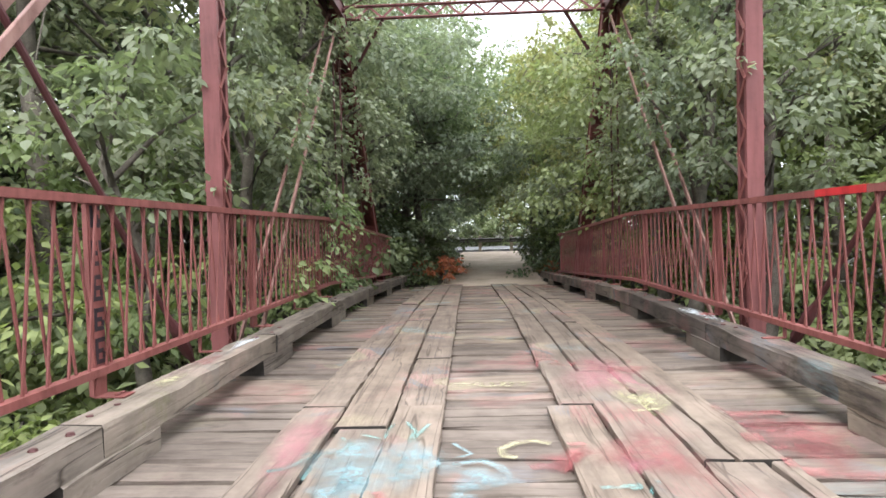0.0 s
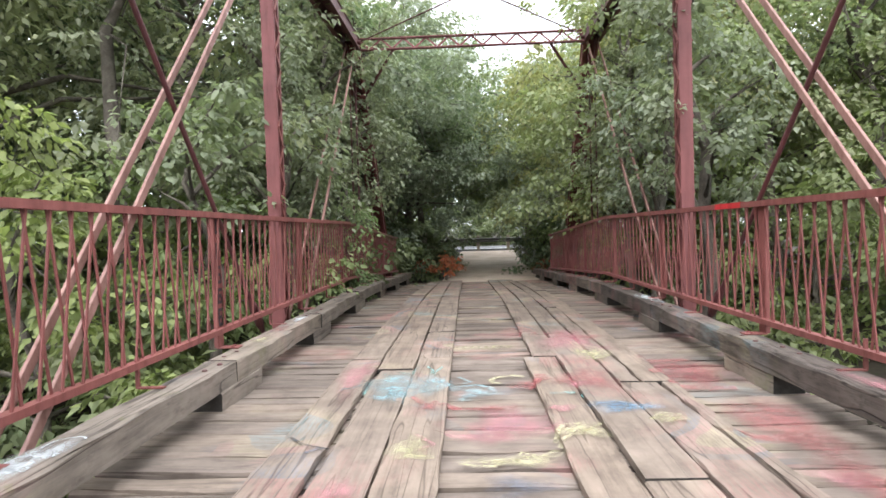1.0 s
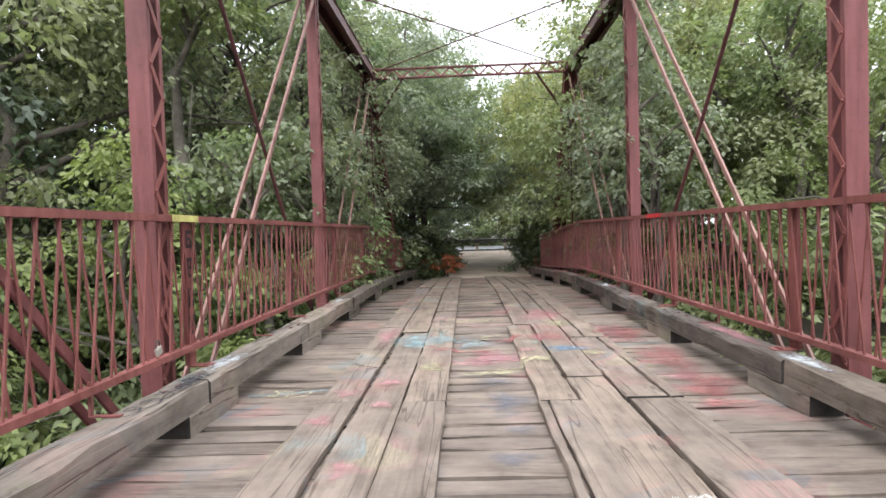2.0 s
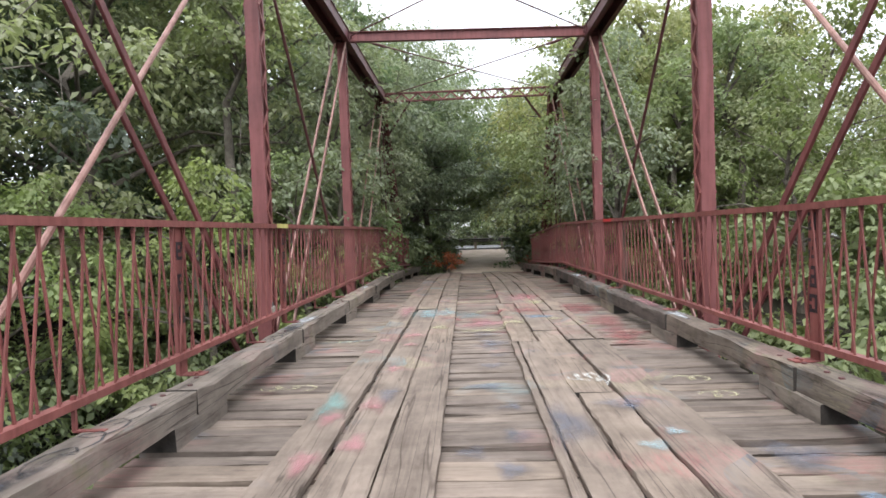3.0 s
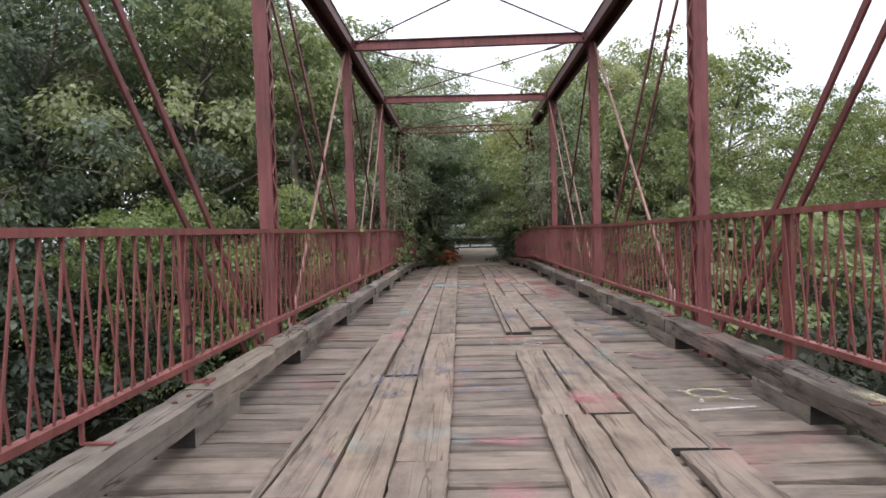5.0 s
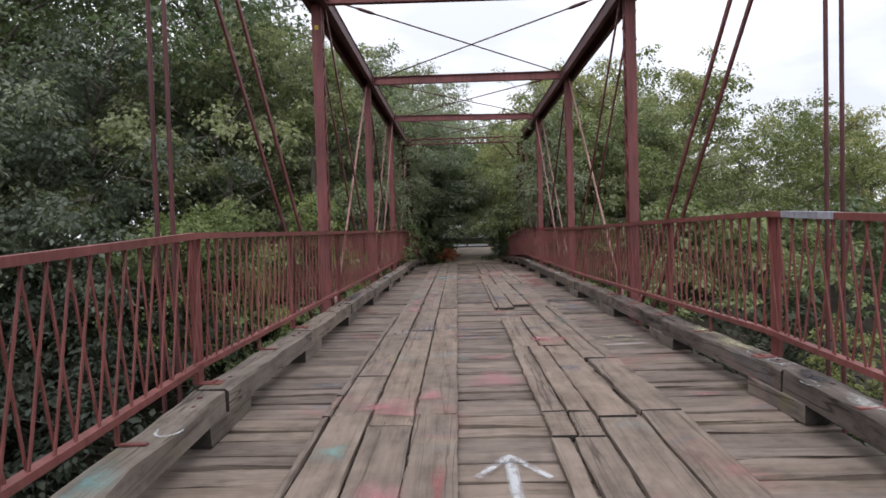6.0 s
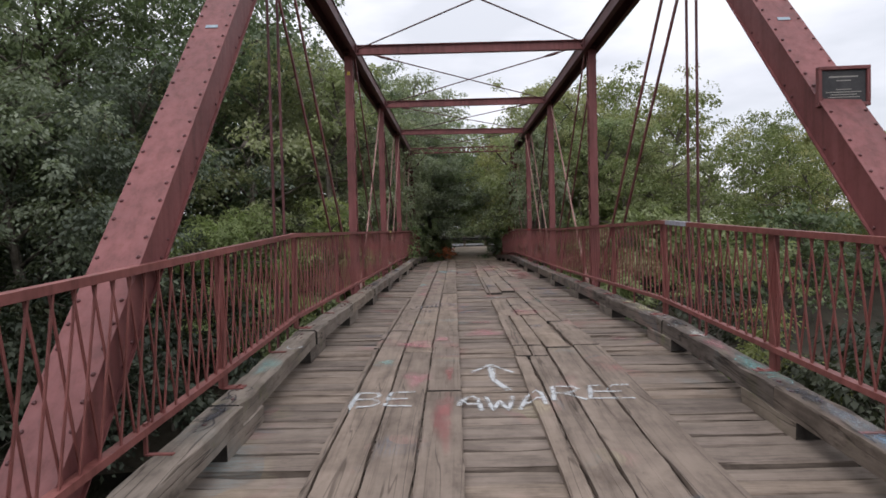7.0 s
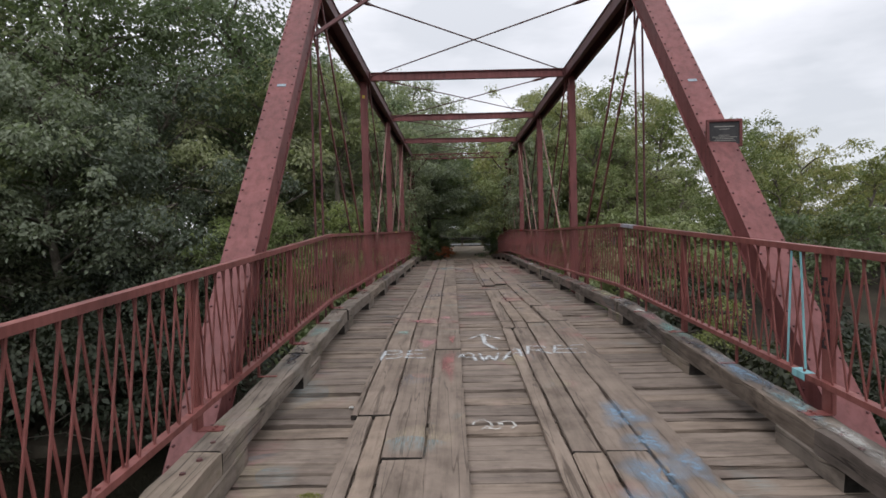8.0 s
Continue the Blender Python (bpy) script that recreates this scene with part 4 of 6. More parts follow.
PLACES = {
    "ash": [(-6.0, 12.0, 1.0, -0.6, 10), (-5.0, 17.0, 1.0, 0.1, 120), (6.4, 14.8, 0.95, -1.0, 60), (5.4, 18.4, 0.95, -0.6, 250), (-9.0, 8.0, 1.15, -2.4, 200), (-3.2, 22.0, 0.95, -0.5, 300), (8.5, 10.5, 0.8, -2.5, 330), (-15.5, 3.5, 1.2, -3.8, 75), (-22.0, -2.0, 1.25, -4.2, 190), (3.6, 27.5, 0.62, -0.4, 15), (-12.5, 5.5, 1.15, -3.2, 260), (-3.0, 27.4, 0.9, 0.4, 45)],
    "elm": [(-11.5, 12.5, 1.25, -1.5, 0), (-17.5, 8.5, 1.2, -2.2, 90), (-23.0, 4.0, 1.2, -3.5, 200), (-7.6, 19.5, 0.95, -0.6, 300), (-28.5, -2.0, 1.3, -3.8, 30), (-20.0, 14.0, 1.35, -1.0, 140), (-13.0, 20.0, 1.1, -0.5, 240), (-31.0, 6.0, 1.45, -1.5, 280), (-28.0, -11.0, 1.25, -4.2, 100), (-3.4, 33.0, 1.10, -0.3, 330)],
    "maple": [(3.2, 23.6, 0.72, -0.4, 0), (7.0, 23.0, 1.1, -0.4, 100), (-4.4, 27.5, 1.0, -0.4, 200), (-8.4, 3.8, 0.8, -3.6, 130), (5.9, 11.6, 0.95, -2.2, 210), (-3.0, 49.5, 0.7, 0.0, 20), (1.0, 50.0, 0.75, 0.0, 140), (5.0, 49.6, 0.7, 0.0, 230), (-7.5, 50.0, 0.8, 0.0, 330)],
    "locust": [(6.2, 31.0, 1.38, -0.3, 45), (3.7, 22.4, 0.8, 0.1, 330), (11.6, 18.0, 1.10, -0.8, 150), (17.5, 12.5, 0.92, -1.4, 260), (4.7, 16.6, 0.95, -0.8, 10)],
    "far": [(38, 18, 0.58, -0.8, 200), (26, 24, 0.62, -0.5, 310), (46, 16, 0.58, -1, 80), (33, 28, 0.66, -0.5, 20), (-4, 53, 0.9, 0.0, 10), (3, 54, 0.85, 0.0, 90), (9, 53, 0.9, 0.0, 150), (-11, 53, 1.0, 0, 230), (16, 54, 1.0, 0, 300), (-19, 30, 1.3, -0.4, 50), (-28, 22, 1.4, -0.6, 110), (-38, 12, 1.5, -1.0, 220)]
    # the four beyond y = -30 are unseen, added to close off the light
    + [(-38, -6, 1.4, -3.5, 350), (-10, 30, 1.1, -0.4, 140), (-14, -38, 1.0, -0.6, 20), (12, -36, 0.9, -0.6, 130), (24, -34, 0.9, -0.8, 210), (-28, -34, 1.0, -0.8, 310), (-24, 12, 1.2, -1.5, 15), (-33, 0, 1.3, -2.5, 95), (-31, 12, 1.0, -1.2, 40), (-44, 3, 1.3, -1.5, 170)],
    "light": [(22, 13, 0.66, -1.5, 0), (27, 15, 0.70, -1.0, 60), (33, 13, 0.80, -1.5, 120), (19, 20, 0.9, -0.5, 250), (15, 27, 0.85, -0.4, 170), (10, 32, 0.9, -0.3, 40), (10.5, 13.6, 0.88, -1.6, 300), (14.0, 11.8, 0.76, -1.8, 40), (17.5, 15.5, 0.82, -1.2, 210), (8.8, 18.4, 1.06, -0.8, 90)],
    "sapling": [(-5.2, 6.0, 1.0, -2.6, 0), (-4.6, 8.8, 0.95, -1.9, 150), (6.4, 6.5, 0.9, -2.9, 300), (9.5, 7.0, 1.0, -3.2, 30), (14.0, 8.2, 1.0, -3.3, 110), (5.4, 9.4, 0.85, -2.2, 190), (-3.6, 10.6, 0.75, -1.6, 260), (18.5, 8.6, 1.05, -3.2, 80), (24.0, 9.5, 1.05, -3.2, 160), (3.8, 21.5, 0.7, -0.5, 240), (6.6, -3.0, 0.75, -4.6, 130)],
    "canopy": [(-2.6, 25.0, 1.05, -0.4, 0), (2.6, 27.6, 1.0, 0.1, 200), (-1.95, 23.2, 0.95, 0.2, 300), (2.9, 24.2, 0.95, -0.4, 30), (4.9, 13.4, 1.0, -1.2, 140), (5.4, 20.4, 1.0, -0.5, 60), (-3.4, 19.8, 1.05, -0.5, 200)],
    "pale": [(-3.55, 7.0, 1.1, -1.7, 0)],
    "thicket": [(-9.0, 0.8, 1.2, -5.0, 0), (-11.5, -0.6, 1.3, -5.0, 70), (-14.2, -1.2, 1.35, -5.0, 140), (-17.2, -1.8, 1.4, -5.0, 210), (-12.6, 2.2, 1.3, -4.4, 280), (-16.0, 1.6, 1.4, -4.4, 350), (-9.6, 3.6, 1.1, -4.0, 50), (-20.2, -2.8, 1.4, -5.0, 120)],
    "vine": [(-3.0, 12.8, 1.0, -0.8, 20), (-2.95, 14.6, 1.0, -0.6, 140), (-2.95, 16.3, 0.95, -0.5, 260), (3.25, 8.3, 1.0, -1.2, 0), (3.2, 10.0, 0.95, -1.0, 120), (3.2, 11.7, 1.0, -1.0, 240), (-3.35, 9.3, 0.95, -0.9, 60), (-3.3, 11.4, 1.0, -0.9, 200)],
    "pole": [(-5.3, 8.2, 1.0, -2.2, 0), (-3.35, 13.4, 0.9, -1.0, 90), (6.4, 9.8, 0.8, -2.2, 180), (7.4, 10.6, 0.8, -2.2, 270), (5.6, 10.4, 0.7, -2.0, 30)],
    "dry": [(-0.95, 19.6, 1.1, -0.4, 0), (-1.7, 20.8, 0.9, -0.4, 120), (2.6, 21.6, 0.7, -0.4, 60)],
    "brush": [(-6.2, 47.2, 0.95, 0.0, 20), (-4.0, 47.0, 0.9, 0.0, 80), (-1.8, 47.3, 0.95, 0.0, 140), (0.4, 47.0, 0.9, 0.0, 200), (2.6, 47.2, 0.95, 0.0, 260), (4.8, 47.0, 0.9, 0.0, 320), (7.0, 47.3, 0.95, 0.0, 20), (9.2, 47.1, 0.9, 0.0, 75), (-11.0, 9.5, 1.4, -2.2, 10), (-14.5, 7.0, 1.4, -2.8, 100), (-19.0, 5.0, 1.5, -3.2, 190), (-9.8, 13.0, 1.3, -1.2, 280), (-7.2, 10.4, 1.2, -1.6, 45), (-12.5, 16.5, 1.4, -0.9, 135), (-24.0, 1.5, 1.6, -3.6, 225), (-4.9, 13.6, 1.0, -1.0, 0), (-2.9, 20.2, 0.8, -0.6, 50), (-6.6, 14.8, 1.3, -1.0, 70), (-9.0, 20.0, 1.5, -0.8, 160)]
    + [(5.2, 16.6, 0.8, -0.8, 100), (3.7, 20.6, 0.8, -0.6, 150), (-6.0, 4.2, 0.9, -4.9, 200), (5.2, 3.6, 0.9, -3.8, 250), (8.2, 3.8, 1.0, -4.2, 300), (12.0, 5.0, 1.1, -4.2, 350), (-17.5, -1.0, 1.1, -4.9, 130), (16.5, 6.2, 1.1, -4.2, 180), (21.5, 7.0, 1.1, -4.2, 230), (27.0, 8.0, 1.2, -4.2, 280), (-2.5, 21.0, 0.7, -0.4, 10), (3.1, 23.4, 0.6, -0.4, 70), (-4.2, 16.2, 0.7, -0.7, 170), (-4.4, 6.6, 0.9, -2.6, 240), (-5.2, 7.6, 1.0, -2.3, 35), (-7.0, 5.2, 1.0, -3.8, 310), (-4.1, 9.0, 0.8, -1.9, 20)]
    + [(5.0, 5.6, 0.9, -3.2, 110), (4.6, 8.2, 0.85, -2.5, 200), (4.5, 11.2, 0.75, -1.9, 290), (6.8, 5.0, 1.0, -3.6, 10), (6.6, -0.6, 1.0, -4.4, 60), (6.2, -3.6, 1.05, -4.9, 150), (5.4, -6.2, 1.05, -5.1, 240), (6.6, -7.0, 1.05, -5.1, 330), (7.8, -5.0, 1.2, -4.8, 30), (8.8, -7.2, 1.1, -5.1, 100), (10.8, -6.4, 1.1, -5.0, 190), (9.8, -3.2, 1.2, -4.6, 280), (-2.4, 23.2, 0.6, -0.4, 80), (-2.0, 25.2, 0.5, -0.4, 160), (3.4, 25.4, 0.5, -0.4, 20), (-2.2, 28.0, 0.5, -0.4, 250)],
}
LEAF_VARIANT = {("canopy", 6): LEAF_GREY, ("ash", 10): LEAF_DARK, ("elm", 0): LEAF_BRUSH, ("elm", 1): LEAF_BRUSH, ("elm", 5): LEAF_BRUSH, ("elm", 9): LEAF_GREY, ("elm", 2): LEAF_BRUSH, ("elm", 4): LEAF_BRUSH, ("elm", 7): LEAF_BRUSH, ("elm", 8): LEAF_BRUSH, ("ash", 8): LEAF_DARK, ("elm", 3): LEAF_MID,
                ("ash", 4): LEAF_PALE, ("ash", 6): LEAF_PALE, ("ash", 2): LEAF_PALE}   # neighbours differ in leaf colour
for i, (x, y, _, z, _) in enumerate(PLACES["brush"]):   # upper-bank brush is mid green; waterside brush has tree shade painted into its leaves
    if 2 < y < 12 and abs(x) < 9.5:
        LEAF_VARIANT["brush", i] = LEAF_MID
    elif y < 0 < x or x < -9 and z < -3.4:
        LEAF_VARIANT["brush", i] = LEAF_SHADED
for i, (x, *_) in enumerate(PLACES["sapling"]):
    if x > 5.5:
        LEAF_VARIANT["sapling", i] = LEAF_OLIVE
for i, (x, *_) in enumerate(PLACES["far"]):
    if x < -15:
        LEAF_VARIANT["far", i] = LEAF_BRUSH
LEAF_COPY = {}
for key, spots in PLACES.items():
    proto = TREES[key]
    for i, (x, y, s, z, turn) in enumerate(spots):
        if key in ("brush", "sapling") and x > 5.5 or key == "thicket":
            z = max(z, ground_z(x, y) - 0.35)
        if key in ("light", "locust", "far") and x > 12 and y < 40:
            s *= 0.88
        m = pose(x, y, z, 0, 0, turn)
        if i:
            ob = copy_thing(proto, m)
        else:
            ob = proto
            ob.matrix_basis = m
        ob.scale = (s, s, s)
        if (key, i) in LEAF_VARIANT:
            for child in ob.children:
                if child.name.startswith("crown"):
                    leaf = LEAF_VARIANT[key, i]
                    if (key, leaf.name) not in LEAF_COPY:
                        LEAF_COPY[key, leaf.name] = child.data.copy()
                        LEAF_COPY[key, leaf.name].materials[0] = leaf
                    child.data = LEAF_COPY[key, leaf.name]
        tagged(ob, group="riverside " + ("bushes" if key in ("brush", "thicket") else "weeds" if key == "dry" else "trees"))


# ---------------------------------------------------------------- deck planks, last
deck = thing("deck", (0, 0, -0.08), "worn plank bridge deck with runner boards and spray paint", "deck", kind="structure")
def plank_mesh(name, length, width, thick, seed, material, segs=5, wear=0.006):
    me = timber_mesh(name, length, width, thick, seed, segs, wear, 0.17)
    me.materials.append(material)
    me.materials.append(END_GRAIN)
    return me


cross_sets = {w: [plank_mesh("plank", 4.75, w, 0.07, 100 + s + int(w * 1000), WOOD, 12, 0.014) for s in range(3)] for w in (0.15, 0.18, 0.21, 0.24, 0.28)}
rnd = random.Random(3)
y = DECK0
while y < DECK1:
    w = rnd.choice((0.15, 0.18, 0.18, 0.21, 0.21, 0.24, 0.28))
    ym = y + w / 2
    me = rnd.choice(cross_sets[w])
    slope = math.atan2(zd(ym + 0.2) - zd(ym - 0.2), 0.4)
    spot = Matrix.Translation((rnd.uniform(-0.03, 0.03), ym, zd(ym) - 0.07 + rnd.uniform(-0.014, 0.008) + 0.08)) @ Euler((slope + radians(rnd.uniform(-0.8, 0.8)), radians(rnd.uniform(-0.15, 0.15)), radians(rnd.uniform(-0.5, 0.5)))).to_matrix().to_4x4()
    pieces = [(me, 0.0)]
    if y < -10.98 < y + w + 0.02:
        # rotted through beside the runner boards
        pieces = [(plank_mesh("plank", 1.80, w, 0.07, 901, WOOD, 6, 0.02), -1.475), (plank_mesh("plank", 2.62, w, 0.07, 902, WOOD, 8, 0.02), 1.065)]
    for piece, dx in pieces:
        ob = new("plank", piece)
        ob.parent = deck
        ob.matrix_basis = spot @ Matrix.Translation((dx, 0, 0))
    y += w + rnd.choice((0.014, 0.022, 0.03, 0.04, 0.055))

# runner boards as (edge, edge, joints along the bridge), stretch by stretch
LEFT = [(-1.475, -1.405, [-13.67, -8.9, -4.0]), (-1.41, -1.25, [-19.2, -13.69]), (-1.24, -1.075, [-19.2, -13.69]), (-1.40, -1.085, [-13.68, -8.2, -3.02, 1.52, 5.17, 6.77, 11.4, 16.0, 18.3]),
        (-1.40, -1.085, [-25, -19.22]), (-1.065, -0.72, [-24.6, -19.8, -14.64]), (-1.08, -0.735, [-14.63, -9.72, -5.52]), (-1.06, -0.735, [-5.44, 4.70]), (-1.08, -0.735, [4.71, 9.2, 13.8, 18.3]),
        (-0.73, -0.385, [-25, -21, -16.3, -11.24, -7.69, -3.07, 1.52, 5.16, 6.75, 11.0, 15.5, 18.3])]
RIGHT = [(0.40, 0.69, [5.14, 9.6, 14.0, 18.3]), (0.70, 0.98, [6.1, 11.2, 15.8, 18.3]), (0.99, 1.17, [4.12, 8.8, 13.4, 18.3]), (1.18, 1.43, [4.12, 7.3, 12.0, 16.8]),
         (0.31, 0.62, [1.50, 5.14]), (0.63, 0.965, [-0.79, 2.2, 6.08]), (0.975, 1.30, [1.54, 4.10]), (1.31, 1.42, [1.54, 4.10]),
         (0.295, 0.372, [-3.13, 1.49]), (0.38, 0.65, [-3.13, 1.49]), (0.665, 0.985, [-2.72, -0.80]), (0.995, 1.40, [-3.06, 1.52]),
         (0.305, 0.62, [-6.82, -4.32]), (0.63, 0.965, [-6.82, -4.32]), (0.985, 1.24, [-7.58, -3.07]), (1.25, 1.385, [-7.58, -3.07]),
         (0.27, 0.46, [-9.98, -6.84]), (0.47, 0.665, [-9.98, -6.84]), (0.675, 0.985, [-9.62, -6.84]), (1.03, 1.37, [-18.7, -7.60]),
         (0.26, 0.41, [-16.9, -10.0]), (0.42, 0.665, [-14.56, -10.0]), (0.675, 1.02, [-14.56, -9.64]), (0.42, 0.665, [-19.2, -14.58]), (0.675, 1.0, [-19.2, -14.58]),
         (0.28, 0.61, [-25, -19.22]), (0.62, 1.29, [-25, -19.22])]
RUN_T = 0.045
RUNS = [(x0, x1, a, b) for x0, x1, joints in LEFT + RIGHT for a, b in zip(joints, joints[1:])]
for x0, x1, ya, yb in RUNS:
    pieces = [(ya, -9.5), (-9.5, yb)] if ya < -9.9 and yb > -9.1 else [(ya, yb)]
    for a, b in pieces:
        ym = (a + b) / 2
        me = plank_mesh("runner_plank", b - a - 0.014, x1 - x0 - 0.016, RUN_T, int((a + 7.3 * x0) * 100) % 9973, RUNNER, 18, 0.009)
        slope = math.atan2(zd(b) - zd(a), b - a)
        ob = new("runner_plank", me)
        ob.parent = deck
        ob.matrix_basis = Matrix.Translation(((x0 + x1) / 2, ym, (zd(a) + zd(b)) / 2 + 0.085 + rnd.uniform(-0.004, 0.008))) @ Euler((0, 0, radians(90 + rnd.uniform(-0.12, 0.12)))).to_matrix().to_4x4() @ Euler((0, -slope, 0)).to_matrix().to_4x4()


# ---------------------------------------------------------------- spray paint and small things
def spray_mat(name, col, cover):
    """Thin worn spray paint: thickest along the middle of a stroke, breaking up over the grain."""
    m, n, l, bsdf, out = mat_new(name)
    uv, geo = n.new("ShaderNodeUVMap"), n.new("ShaderNodeNewGeometry")
    sep = n.new("ShaderNodeSeparateXYZ")
    l.new(uv.outputs[0], sep.inputs[0])
    edge = n.new("ShaderNodeMapRange")
    edge.inputs["From Min"].default_value, edge.inputs["From Max"].default_value = 1.0, 0.35
    l.new(sep.outputs["Y"], edge.inputs["Value"])
    wear = noise_node(n, l, geo.outputs["Position"], 9.0, 6.0, 0.75)
    wm = n.new("ShaderNodeMapRange")
    wm.inputs["From Min"].default_value, wm.inputs["From Max"].default_value = 0.34, 0.54
    l.new(wear.outputs["Fac"], wm.inputs["Value"])
    fac = math_node(n, l, "MULTIPLY", math_node(n, l, "MULTIPLY", edge.outputs[0], wm.outputs[0]), cover)
    bsdf.inputs["Base Color"].default_value = (*col, 1)
    bsdf.inputs["Roughness"].default_value = 0.7
    clear = n.new("ShaderNodeBsdfTransparent")
    ms = n.new("ShaderNodeMixShader")
    l.new(fac, ms.inputs[0])
    l.new(clear.outputs[0], ms.inputs[1])
    l.new(bsdf.outputs[0], ms.inputs[2])
    l.new(ms.outputs[0], out.inputs["Surface"])
    return m


SPRAY = {k: spray_mat(k + "_spray_paint", c, a) for k, c, a in (
    ("white", (0.54, 0.57, 0.58), 0.62), ("pale", (0.62, 0.62, 0.58), 0.42), ("cyan", (0.27, 0.42, 0.45), 0.46), ("blue", (0.18, 0.28, 0.38), 0.58), ("navy", (0.11, 0.12, 0.155), 0.5),
    ("yellow", (0.46, 0.42, 0.25), 0.55), ("red", (0.34, 0.10, 0.10), 0.5), ("pink", (0.44, 0.18, 0.20), 0.45), ("teal", (0.16, 0.36, 0.34), 0.46), ("black", (0.03, 0.03, 0.035), 0.85), ("green", (0.17, 0.23, 0.20), 0.5))}


def top_of(x, y):
    """The deck's surface: runner boards or cross planks."""
    on = any(x0 < x < x1 and a < y < b for x0, x1, a, b in RUNS)
    return zd(y) + (0.0645 if on else 0.018)


def stroke(bm, uvl, pts, width, height=None):
    """A ribbon of paint along points in plan, laid on the boards."""
    fine = []
    for (xa, ya), (xb, yb) in zip(pts, pts[1:]):
        k = max(1, int(math.hypot(xb - xa, yb - ya) / 0.05))
        fine += [(xa + (xb - xa) * i / k, ya + (yb - ya) * i / k) for i in range(k)]
    fine.append(pts[-1])
    rows = []
    for i, (x, y) in enumerate(fine):
        a, b = fine[max(i - 1, 0)], fine[min(i + 1, len(fine) - 1)]
        d = Vector((b[0] - a[0], b[1] - a[1]))
        d = d.normalized() if d.length > 1e-6 else Vector((1, 0))
        n = Vector((-d.y, d.x)) * width / 2
        z = height(x, y) if height else top_of(x, y)
        rows.append([bm.verts.new((x + n.x * k, y + n.y * k, z)) for k in (-1, 0, 1)])
    for a, b in zip(rows, rows[1:]):
        for k in (0, 1):
            f = bm.faces.new((a[k], a[k + 1], b[k + 1], b[k]))
            for loop in f.loops:
                loop[uvl].uv = (0.5, 0.0 if loop.vert in (a[1], b[1]) else 1.0)


def patch(bm, uvl, x, y, rx, ry, height=None, seed=0):
    """A cloud of paint with an uneven rim."""
    r = random.Random(seed)
    rings = []
    for f in (0.0, 0.4, 0.7, 1.0):
        ring = []
        for k in range(18):
            a = 2 * math.pi * k / 18
            w = f * (1 + 0.25 * math.sin(3 * a + seed) + 0.12 * math.sin(7 * a + 2 * seed))
            px, py = x + rx * w * math.cos(a), y + ry * w * math.sin(a)
            ring.append(bm.verts.new((px, py, (height(px, py) if height else top_of(px, py)))))
        rings.append((f, ring))
    for (fa, a), (fb, b) in zip(rings[0:], rings[1:]):
        for k in range(18):
            try:
                f = bm.faces.new((a[k], a[(k + 1) % 18], b[(k + 1) % 18], b[k]))
            except ValueError:
                continue
            for loop in f.loops:
                loop[uvl].uv = (0.5, fb if loop.vert in b else fa)


def paint_mark(colour, build, label, parent=None):
    bm = bmesh.new()
    uvl = bm.loops.layers.uv.new("UVMap")
    build(bm, uvl)
    ob = part("paint_mark", bm, SPRAY[colour], parent or deck, label)
    return ob


GLYPHS = {
    "B": [[(0, 0), (0.08, 1)], [(0.08, 1), (0.75, 0.98), (0.9, 0.8), (0.7, 0.56), (0.05, 0.52)], [(0.05, 0.52), (0.8, 0.5), (0.95, 0.26), (0.75, 0.06), (0, 0)]],
    "E": [[(1, 1), (0.1, 0.96), (0.05, 0.5), (0, 0.05), (0.95, 0)], [(0.05, 0.52), (0.75, 0.5)]],
    "A": [[(0, 0), (0.3, 0.9), (0.6, 1), (0.8, 0.8), (0.9, 0)], [(0.12, 0.45), (0.85, 0.45)]],
    "W": [[(0, 1), (0.2, 0.05), (0.48, 0.7), (0.72, 0.02), (1, 1)]],
    "R": [[(0, 0), (0.06, 1)], [(0.06, 1), (0.7, 0.98), (0.85, 0.78), (0.6, 0.55), (0.05, 0.5)], [(0.35, 0.5), (1, 0.0)]],
}
for ch, x, w, y in (("B", -1.40, 0.26, -11.71), ("E", -1.09, 0.26, -11.70), ("A", -0.42, 0.23, -11.72), ("W", -0.16, 0.26, -11.74), ("A", 0.13, 0.26, -11.72), ("R", 0.45, 0.30, -11.62), ("E", 0.79, 0.42, -11.60)):
    paint_mark("white", lambda bm, uvl: [stroke(bm, uvl, [(x + px * w + (0.03 * py if x > 0 else 0), y + py * 0.40) for px, py in line], 0.068) for line in GLYPHS[ch]], "white sprayed letter " + ch)
paint_mark("white", lambda bm, uvl: [stroke(bm, uvl, [(0.08, -11.17), (-0.05, -10.79), (-0.05, -10.24)], 0.10), stroke(bm, uvl, [(-0.27, -10.53), (-0.05, -10.22), (0.18, -10.55)], 0.075)], "white sprayed arrow")


def loop_pts(x, y, rx, ry, a0, a1, n=12):
    return [(x + rx * math.cos(radians(a0 + (a1 - a0) * i / n)), y + ry * math.sin(radians(a0 + (a1 - a0) * i / n))) for i in range(n + 1)]


def scrawl(x0, x1, y, h, n, seed):
    """Unreadable hand-sprayed writing: a running row of uneven loops."""
    r = random.Random(seed)
    pts = []
    w = (x1 - x0) / n
    for k in range(n):
        rx, ry, c = w * r.uniform(0.38, 0.6), h * r.uniform(0.32, 0.55), y + r.uniform(-0.12, 0.12) * h
        turn = r.choice((-1, 1))
        for i in range(9):
            a = math.pi + turn * 2 * math.pi * i / 9 * r.uniform(0.8, 1.0)
            pts.append((x0 + w * (k + 0.5) + w * 0.5 * (i / 9 - 0.5) + rx * math.cos(a), c + ry * math.sin(a)))
    return pts


